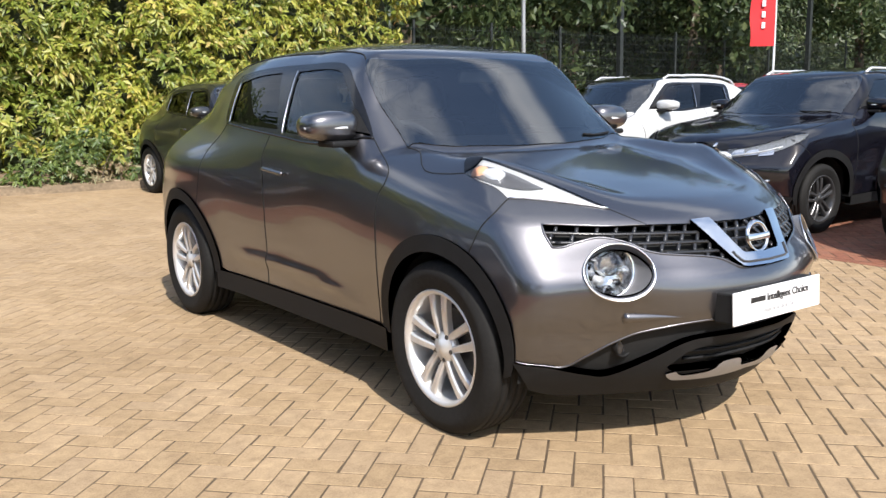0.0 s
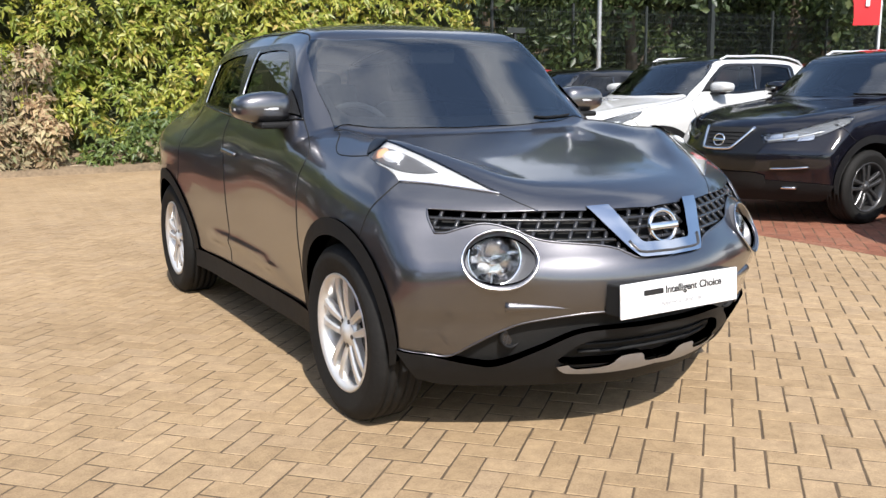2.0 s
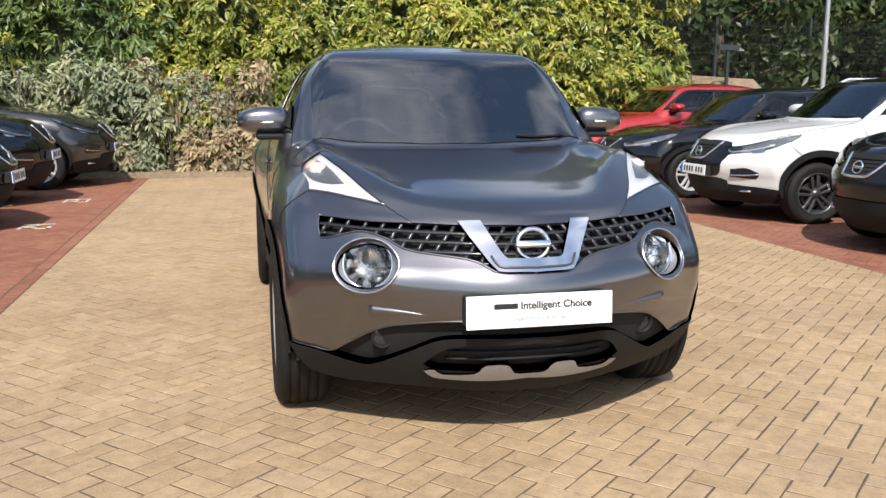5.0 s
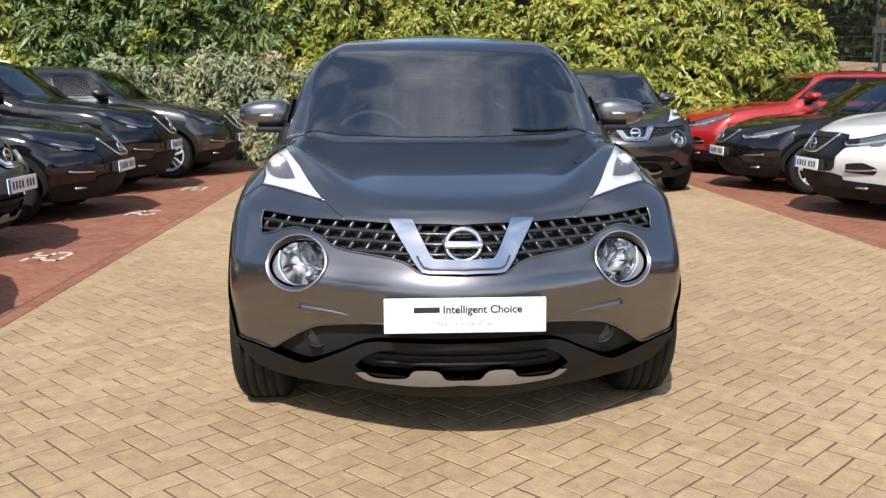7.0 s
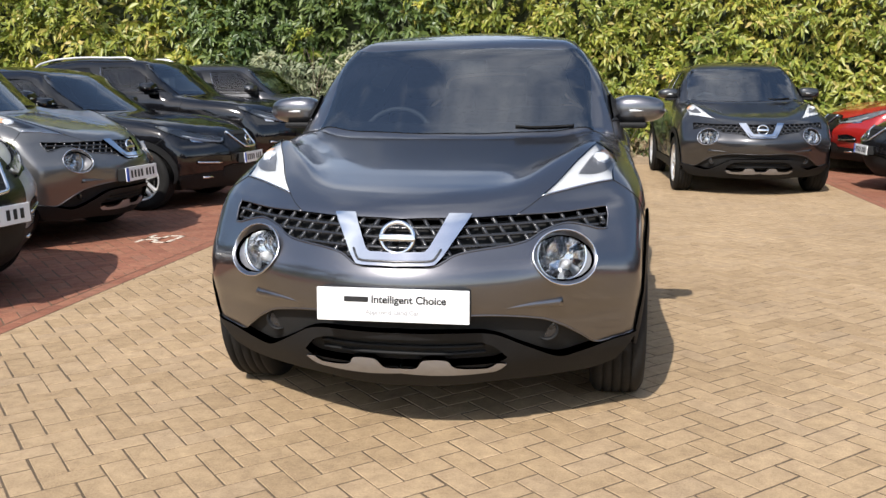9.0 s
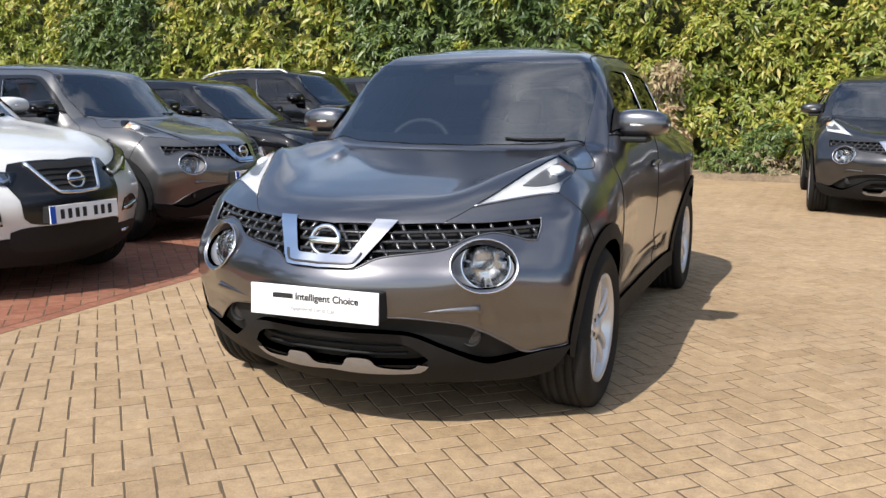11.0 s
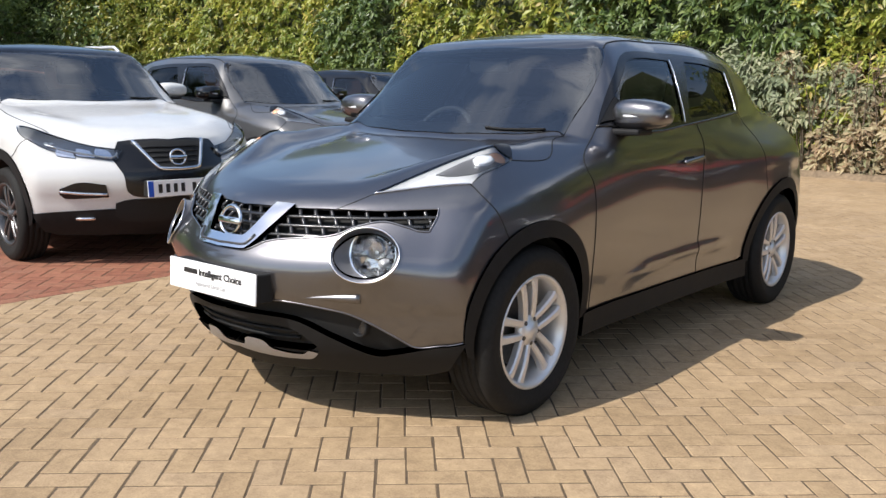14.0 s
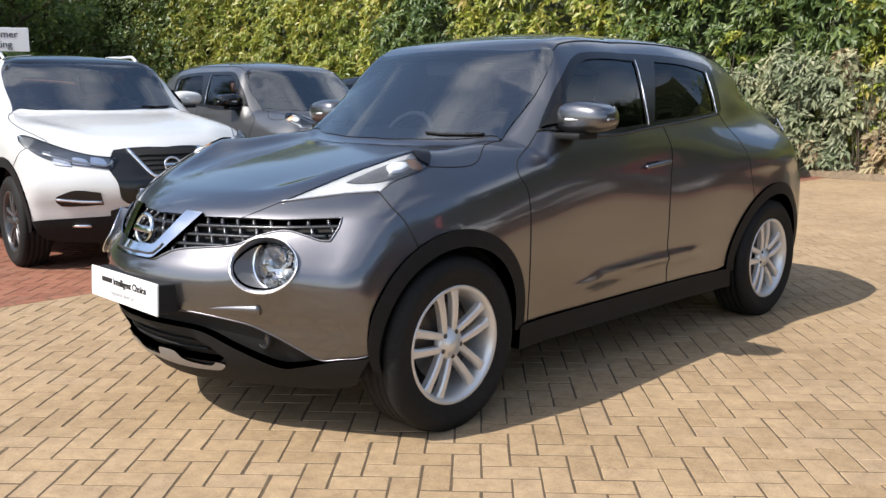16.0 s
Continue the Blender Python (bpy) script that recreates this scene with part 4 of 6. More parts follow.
        part("mirror_base", mv, [turn(q) for q in lower], spec.get("mirror_low", coat), hous, smooth=True)
        ind = [(at[0] - .045 + .17 * t, at[1] - .091 + .012 * t + .055 * t ** 3, at[2] - .006) for t in np.linspace(0, 1, 10)]
        part("mirror_indicator", *tube(S.out(np.array(ind)) * (s, 1, 1), .0065, 6), LAMP_WHITE, hous, smooth=True)
        arm = S.out(np.array(block(.70, .90, .665, .80, 1.058, 1.086, .01)[0])) * (s, 1, 1)
        part("mirror_arm", arm, block(.70, .90, .665, .80, 1.058, 1.086, .01)[1], PLASTIC, hous)
        tri = S.ring(S.line([(.74, .62, 1.09), (.745, .80, 1.085)]), S.line([(.745, .80, 1.085), (.705, .77, 1.19)]), S.line([(.705, .77, 1.19), (.74, .62, 1.09)]))
        panel(S, "mirror_foot", tri, SIDE, PLASTIC, hous, lift=.012, skirt=.02, flip=flip)
        glassy = block(at[0] - .095, at[0] + .10, at[1] + .05, at[1] + .056, at[2] - .045, at[2] + .045, .004)
        part("mirror_glass", S.out(np.array(glassy[0])) * (s, 1, 1), glassy[1], CHROME, hous)
    # wheels
    rear_y = float(S.out(np.array([[0, 2.53, 0]]))[0, 1])
    for y in (0, rear_y):
        for s in (1, -1):
            wheel(car, (s * .765 * S.sx, y, .328), s, spec.get("rims", "silver"))


FRONT_LEFT = (-.48, .87, 0)


def badge(S, car, y, z, r=.057):
    """The maker's round badge as a plain ring and bar."""
    at = S.out(np.array([[0, y, z]]))[0]
    rim = [(r * math.cos(a), 0, r * .93 * math.sin(a)) for a in np.linspace(0, 2 * math.pi, 32, endpoint=False)]
    v, f = join(tube(rim, .0085, 8, True), block(-r * 1.12, r * 1.12, -.012, .004, -.0125, .0125, .004))
    part("badge", *moved((v, f), Matrix.Translation(at) @ pose(0, 0, 0, -12)), CHROME, car, smooth=True, label="chrome ring and bar badge")


def plate(S, car, y, z, kind):
    """The front plate on its dark carrier. kind: blank lettered card or number plate with bars."""
    at = S.out(np.array([[0, y, z]]))[0]
    ob = new("front_plate")
    ob.parent = car
    ob.location, ob.rotation_euler = at, (radians(-3), 0, 0)
    part("plate_carrier", *block(-.258, .258, -.006, .07, -.052, .053, .006), RECESS, ob)
    part("plate_face", *block(-.262, .262, -.014, -.006, -.057, .057, .003), PLATE_WHITE, ob)
    if kind == "number":
        part("country_band", *block(-.26, -.222, -.0165, -.014, -.054, .054), PLATE_BLUE, ob)
        for k in range(7):
            x = -.19 + k * .056 + (.03 if k > 3 else 0)
            part("plate_bar", *block(x + .004, x + .032, -.0165, -.014, -.03, .03), INK, ob)
    else:
        # the maker's name as a plain bar, then the words
        part("name_bar", *block(-.166, -.082, -.0158, -.014, .010, .028), INK, ob)
        for text, size, x, z, mat in (("Intelligent Choice", .036, .056, .008, INK), ("Approved Used Car", .0225, 0, -.031, GREY_INK)):
            cu = bpy.data.curves.new("words", "FONT")
            cu.body, cu.size, cu.align_x, cu.extrude = text, size, "CENTER", .0006
            cu.offset = .0009
            tmp = new("words", cu)
            me = bpy.data.meshes.new_from_object(tmp.evaluated_get(bpy.context.evaluated_depsgraph_get()))
            bpy.data.objects.remove(tmp)
            me.materials.clear()
            me.materials.append(mat)
            w = new("plate_lettering", me)
            w.parent = ob
            w.location, w.rotation_euler = (x, -.0152, z), (radians(90), 0, 0)
    return ob


# ---- the small crossover with round lamps ----
def round_lamp_car(coat, name, label, group="", spec=None, coarse=1.0, card="words"):
    spec = spec or {}
    S = Shape(coarse=coarse)
    car = tagged(new(name), label, "car", group)
    common(S, car, coat, spec)
    L = S.line
    hood_nose = L([(0, -.721, .806), (.222, -.685, .809), (.401, -.612, .812)])
    lamp_tip = L([(.401, -.612, .812), (.442, -.565, .842), (.482, -.505, .873)])
    lamp_in = L([(.482, -.505, .873), (.52, -.43, .905), (.548, -.365, .93)])
    lamp_in2 = L([(.548, -.365, .93), (.60, -.235, .983), (.634, -.146, 1.006), (.652, -.07, 1.004), (.672, .03, 1.0)])
    lamp_back = L([(.672, .03, 1.0), (.70, .02, .995), (.738, -.02, .966)])
    crest = L([(.738, -.02, .966), (.763, .074, .964), (.774, .168, .968), (.757, .235, .992), (.70, .33, 1.045), (.66, .46, 1.066)])
    cowl = L([(.66, .46, 1.066), (.60, .468, 1.066), (.436, .40, 1.042), (.168, .328, 1.036), (0, .318, 1.035)])
    middle = L([(0, .318, 1.035), (0, 0, .985), (0, -.4, .92), (0, -.65, .855), (0, -.721, .806)])
    panel(S, "bonnet", S.ring(hood_nose, lamp_tip, lamp_in, lamp_in2, lamp_back, crest, cowl, middle), (-.25, 0, -1), coat, car, both=True, skirt=.014, res=.04, label="long curved bonnet")
    lobe_out = L([(.738, -.02, .966), (.746, -.10, .948), (.732, -.19, .928), (.735, -.262, .90)])
    leaf_low = L([(.735, -.262, .90), (.642, -.344, .887), (.56, -.42, .872), (.482, -.505, .873)])
    seam = L([(.735, -.262, .90), (.808, -.268, .855), (.852, -.235, .797), (.868, -.19, .695)])
    f_arch = L(arc(0, ARCH, -5, 117))
    b_arch = L(arc(0, ARCH, 117, 178))
    f_arch = np.vstack([f_arch[:-1], seam[-1:]])
    b_arch = np.vstack([seam[-1:], b_arch[1:]])
    front_seam = L(DOOR_FRONT)
    pillar = L([(.66, .46, 1.066), (.655, .50, 1.085), (.69, .56, 1.10), (.735, .604, 1.078)])
    foot = L([front_seam[-1], (.82, .445, .285), f_arch[0]])
    fender = S.ring(lobe_out[::-1], crest, pillar, front_seam, foot, f_arch, seam[::-1])
    paint_low = L([b_arch[-1], (.76, -.465, .315), (.69, -.50, .31), (.62, -.535, .36), (.546, -.604, .412), (.46, -.669, .447), (.264, -.775, .472), (0, -.822, .467)])
    g_low = L([(0, -.81, .638), (.128, -.80, .642), (.165, -.79, .662), (.223, -.765, .692), (.415, -.667, .715), (.50, -.605, .757), (.58, -.56, .784), (.65, -.52, .765), (.69, -.49, .745), (.716, -.466, .742)])
    g_side = L([(.716, -.466, .742), (.72, -.43, .79), (.713, -.413, .824)])
    g_top = L([(.713, -.413, .824), (.549, -.536, .816), (.401, -.612, .812)])
    up = L([(0, -.822, .467), (0, -.835, .55), (0, -.81, .638)])
    lamp_c = S.snap([[.578, -.65, .697]])[0]
    face_way = S.normal(lamp_c[None])[0] * (1, 1, .4)
    face_way /= np.linalg.norm(face_way)
    axis = .5 * face_way + .5 * np.array([.15, -.98, .08])
    axis /= np.linalg.norm(axis)
    e1 = np.cross(axis, [0, 0, 1.0])
    e1 /= np.linalg.norm(e1)
    e2 = np.cross(e1, axis)
    f1 = np.cross(face_way, [0, 0, 1.0])
    f1 /= np.linalg.norm(f1)
    f2 = np.cross(f1, face_way)
    turn = np.linspace(0, 2 * math.pi, 40, endpoint=False)[:, None]
    hole = S.snap(lamp_c + .118 * np.cos(turn) * f1 + .093 * np.sin(turn) * f2)
    # the rim stands proud of the body, most of all at its top, under the grille
    rim_line = hole + .008 * np.cos(turn) * f1 + .013 * np.sin(turn) * f2 + face_way * (.006 + .018 * np.clip(np.sin(turn), 0, 1))
    bump_out = S.ring(lamp_tip, leaf_low[::-1], seam, b_arch, paint_low, up, g_low, g_side, g_top)
    bumper = panel(S, "front_bumper", bump_out, FRONT_LEFT, coat, car, both=True, holes=(hole,), skirt=.015, res=.035, label="body-coloured front bumper")
    for flip in (False, True):
        s = -1 if flip else 1
        m = np.array([s, 1, 1])
        panel(S, "front_wing", fender, (-.8, .1, -.6), coat, car, flip=flip, res=.035)
        for ln in (crest, seam):
            trim(S, "seam", ln, .0026, RECESS, car, flip)
        trim(S, "seam", np.vstack([lamp_tip, lamp_in, lamp_in2]), .0016, RECESS, car, flip)
        # upper lamp: clear cover over a pale prism, an amber bulb and a dark bezel
        lamp = new("side_lamp")
        lamp.parent = car
        whole = S.ring(lamp_in, lamp_in2, lamp_back, lobe_out, leaf_low)
        dark_lens = S.ring(L([(.605, -.305, .93), (.640, -.20, .976), (.670, -.11, .99), (.704, -.015, .985)]), L([(.704, -.015, .985), (.736, -.055, .96), (.736, -.11, .948), (.712, -.205, .932), (.66, -.272, .925), (.605, -.305, .93)]))
        panel(S, "lamp_prism", whole, (-.3, .3, -1), LAMP_WHITE, lamp, lift=-.004, skirt=.02, flip=flip, res=.03)
        panel(S, "lamp_bowl", dark_lens, (-.3, .3, -1), SMOKED, lamp, lift=-.001, skirt=.01, flip=flip, res=.025)
        panel(S, "lamp_cover", whole, (-.3, .3, -1), LENS, lamp, lift=.006, skirt=.014, flip=flip, res=.03)
        eye = lathe([(.001, .014), (.020, .012), (.034, .004), (.038, -.008), (.038, -.03)], 16)
        AMBER_AT = S.snap([[.685, -.07, .96]])[0]
        AMBER_OUT = S.normal(AMBER_AT[None])[0]
        AMBER_AT = AMBER_AT - AMBER_OUT * .009
        glow = S.snap([[.668, -.10, .975]])[0]
        dish = lathe([(.001, .010), (.024, .008), (.042, -.002), (.048, -.02)], 18)
        q = np.array([(p[1] * .94, p[2] * 1.44, p[0] * 1.25) for p in dish[0]]) + glow - S.normal(glow[None])[0] * .011
        part("lamp_reflector", q * m, dish[1] if s > 0 else [t[::-1] for t in dish[1]], LAMP_WHITE, lamp, smooth=True)
        part("amber_bulb", np.array(moved(eye, Matrix.Translation(AMBER_AT) @ Vector(AMBER_OUT).to_track_quat("X", "Z").to_matrix().to_4x4())[0]) * m, [q if s > 0 else q[::-1] for q in eye[1]], AMBER, lamp, smooth=True)
        lid = S.ring(L([(.672, .03, 1.0), (.70, .02, .995), (.738, -.02, .966)]), L([(.738, -.02, .966), (.705, -.045, .985), (.660, -.035, 1.003)]), L([(.660, -.035, 1.003), (.672, .03, 1.0)]))
        panel(S, "lamp_lid", lid, (-.3, .3, -1), GLOSS_BLACK, lamp, lift=.0085, skirt=.008, flip=flip, res=.02)
        trim(S, "lamp_edge", leaf_low, .003, SATIN, lamp, flip, lift=.004)
        # round headlamp: a bright rim on the body, a painted tunnel, the lamp deep inside
        head = new("headlamp")
        head.parent = car
        swell = np.vstack([hole - S.normal(hole) * .004, hole * .6 + rim_line * .4 + face_way * .006, rim_line + face_way * .001])
        part("lamp_collar", swell * m, [(j * 40 + i, j * 40 + (i + 1) % 40, j * 40 + 40 + (i + 1) % 40, j * 40 + 40 + i) for j in range(2) for i in range(40)], coat, head, smooth=True)
        part("lamp_ring", np.array(tube(rim_line, .0032, 8, True)[0]) * m, tube(rim_line, .0032, 8, True)[1], SATIN, head, smooth=True)
        fr = Matrix((e1, e2, axis)).transposed().to_4x4()
        fr.translation = lamp_c + np.array([0, .012, -.003])
        OFF = (0.0, .002)
        def turned(prof, mat, nm, off=(0, 0), k=40, lbl=""):
            pv, pf = lathe(prof, k)
            q = np.array([tuple(fr @ Vector((p[1] + off[0], p[2] + off[1], p[0] - .022))) for p in pv]) * m
            part(nm, q, pf if s < 0 else [t[::-1] for t in pf], mat, head, lbl, smooth=True)
        inner = np.array([fr @ Vector((.089 * math.cos(a) + OFF[0], .089 * math.sin(a) + OFF[1], -.052)) for a in np.linspace(0, 2 * math.pi, 40, endpoint=False)])
        tun = np.vstack([rim_line * (1 - t) + inner * t + face_way * u for t, u in ((0, 0), (.06, .001), (.3, -.006), (.7, -.006), (1, 0))])
        part("lamp_tunnel", tun * m, [(j * 40 + i, j * 40 + (i + 1) % 40, j * 40 + 40 + (i + 1) % 40, j * 40 + 40 + i) for j in range(4) for i in range(40)], LAMP_SURROUND, head, smooth=True)
        turned([(.088, -.034), (.083, -.055), (.066, -.08), (.035, -.094), (.001, -.098)], REFLECTOR, "reflector", OFF)
        turned([(.093, -.03), (.090, -.020), (.084, -.032)], CHROME, "inner_ring", OFF)
        turned([(.036, -.075), (.034, -.05), (.022, -.034), (.001, -.028)], LENS, "projector_lens", (.012 + OFF[0], .024), 24)
        turned([(.039, -.09), (.041, -.055), (.036, -.052)], CHROME, "projector_ring", (.012 + OFF[0], .024), 24)
        turned([(.02, -.09), (.018, -.06), (.001, -.055)], LAMP_WHITE, "bulb_cap", (-.028, -.03), 16)
        turned([(.087, -.034), (.075, -.014), (.05, -.002), (.022, .005), (.001, .007)], LENS, "lamp_glass", OFF)
        for k in range(9):
            a = radians(40 * k)
            turned([(.012, -.085), (.010, -.062), (.001, -.058)], REFLECTOR, "reflector_facet", (OFF[0] + .058 * math.cos(a), .058 * math.sin(a)), 6)
        # fog lamp in its pocket
        fog = new("fog_lamp")
        fog.parent = car
        def ball(prof, mat, nm):
            pv, pf = lathe(prof, 24)
            q = np.array([(.502 + p[1] + .25 * p[0], -.592 - p[0], .404 + p[2]) for p in pv]) * m
            part(nm, q, pf if s < 0 else [t[::-1] for t in pf], mat, fog, smooth=True)
        ball([(.042, -.03), (.042, .012), (.036, .014), (.034, .0)], PLASTIC, "fog_ring")
        ball([(.034, .0), (.026, -.02), (.001, -.028)], SMOKED, "fog_reflector")
        ball([(.035, .003), (.022, .006), (.001, .007)], GRILLE_GREY, "fog_glass")
        dent = S.nose_line([(.36, .488), (.45, .496), (.555, .50)])
        trim(S, "bumper_crease", dent, np.interp(np.linspace(0, 1, len(dent)), [0, .6, 1], [.003, .014, .020]), coat, bumper, flip, lift=-.004, sides=8)
    # grille: dark backing, staggered ribs, chrome V and badge
    grille = new("grille")
    grille.parent = car
    top_mid = hood_nose
    g_ring = S.ring(top_mid, g_top[::-1], g_side[::-1], g_low[::-1], L([(0, -.81, .638), (0, -.77, .74), (0, -.721, .806)]))
    panel(S, "grille_backing", g_ring, FRONT_LEFT, RECESS, grille, lift=-.04, skirt=0, both=True, res=.03)
    top_x, top_z = np.array([0, .22, .40, .55, .713]), np.array([.806, .808, .811, .816, .824])
    low_x, low_z = np.array([0, .13, .165, .223, .415, .50, .58, .65, .716]), np.array([.642, .645, .666, .695, .718, .76, .787, .76, .745])
    ribs = []
    for half in (1, -1):
        for k in range(6):
            xs = np.linspace(0.0, .712, 60)
            zt, zl = np.interp(xs, top_x, top_z), np.interp(xs, low_x, low_z)
            z = zt - .008 - k * .031
            good = z > zl - .004
            if good.sum() < 3:
                continue
            p = S.nose_line(list(zip(xs[good], z[good])), .05)
            p = p - S.normal(p) * .012
            ribs.append(tube(p * (half, 1, 1), .0082, 6, flat=.9))
            for x in np.arange(.02 + (k % 2) * .029, .712, .058):
                z0 = np.interp(x, top_x, top_z) - .008 - k * .031
                if z0 - .016 < np.interp(x, low_x, low_z) - .006:
                    continue
                q = S.nose_line([(x, z0), (min(x + .022, .712), z0 - .031)], .02)
                q = q - S.normal(q) * .013
                ribs.append(tube(q * (half, 1, 1), .0088, 5))
    rv, rf = join(*ribs)
    part("grille_mesh", rv, rf, GRILLE_GREY, grille, "gloss black staggered grille mesh", smooth=True)
    v_ring = S.ring(S.nose_line([(.243, .80), (.165, .802)]), S.nose_line([(.165, .802), (.135, .745), (.106, .692), (.09, .683)]), S.nose_line([(.09, .683), (0, .680)]),
                    S.nose_line([(0, .680), (0, .640)]), S.nose_line([(0, .640), (.115, .642), (.14, .650), (.16, .672)]), S.nose_line([(.16, .672), (.20, .735), (.243, .80)]))
    panel(S, "chrome_v", v_ring, (0, 1, .1), CHROME, grille, lift=.014, skirt=.035, both=True, res=.02, label="chrome V-shaped grille bar")
    chin = S.nose_line([(0, .652), (.11, .654), (.135, .664), (.15, .69)])
    trim(S, "v_edge", np.vstack([(chin * (-1, 1, 1))[::-1], chin[1:]]), .004, DARK_ALLOY, grille, lift=.016)
    trim(S, "grille_edge", np.vstack([g_low[6:], g_side[1:], g_top[1:]]), .004, coat, grille, False, lift=.001)
    trim(S, "grille_edge", np.vstack([g_low[6:], g_side[1:], g_top[1:]]), .004, coat, grille, True, lift=.001)
    badge(S, car, -.768, .752)
    if card:
        plate(S, car, -.853, .538, card)
    # lower bumper: dark recess behind, wavy plastic apron with its opening, bright skid trim
    bottom = L([(0, -.67, .19), (.3, -.625, .188), (.5, -.53, .185), (.66, -.43, .195), (.75, -.385, .225)])
    arch_low = L([(.75, -.385, .225), (.79, -.395, .28), b_arch[-1]])
    centre = L([(0, -.822, .467), (0, -.80, .40), (0, -.75, .30), (0, -.67, .19)])
    apron_all = S.ring(paint_low, centre, bottom, arch_low)
    panel(S, "lower_recess", apron_all, FRONT_LEFT, RECESS, car, lift=-.022, skirt=0, both=True, res=.04)
    apron_top = L([b_arch[-1], (.76, -.465, .318), (.69, -.50, .30), (.61, -.53, .285), (.539, -.56, .285), (.425, -.652, .346), (.323, -.724, .40), (.2, -.77, .412), (0, -.806, .414)])
    c2 = L([(0, -.806, .414), (0, -.80, .392)])
    open_top = S.nose_line([(0, .390), (.19, .386), (.305, .363), (.367, .307)])
    open_low = S.nose_line([(.367, .307), (.33, .286), (.2, .283), (0, .283)])
    c3 = L([(0, -.74, .283), (0, -.67, .19)])
    panel(S, "lower_apron", S.ring(apron_top, c2, open_top, open_low, c3, bottom, arch_low), FRONT_LEFT, PLASTIC, car, lift=.012, skirt=.05, both=True, res=.03, label="wavy matt black lower bumper apron")
    skid = S.ring(S.nose_line([(0, .279), (.056, .281), (.085, .313), (.162, .311), (.191, .28), (.299, .272), (.328, .290), (.362, .283)]), S.nose_line([(.362, .283), (.33, .258), (.27, .250), (0, .258)]), S.nose_line([(0, .258), (0, .279)]))
    panel(S, "skid_trim", skid, FRONT_LEFT, SKID_GREY, car, lift=.02, skirt=.02, both=True, res=.02, label="grey skid trim")
    slats = [S.nose_line([(-.3, z), (0, z), (.3, z)]) for z in (.315, .345)]
    for p in slats:
        p = p - S.normal(p) * .016
        part("intake_slat", *tube(p, .007, 5), PLASTIC, car, smooth=True)
    for flip in (False, True):
        trim(S, "paint_edge", paint_low, .004, coat, car, flip, lift=-.001)
    return car


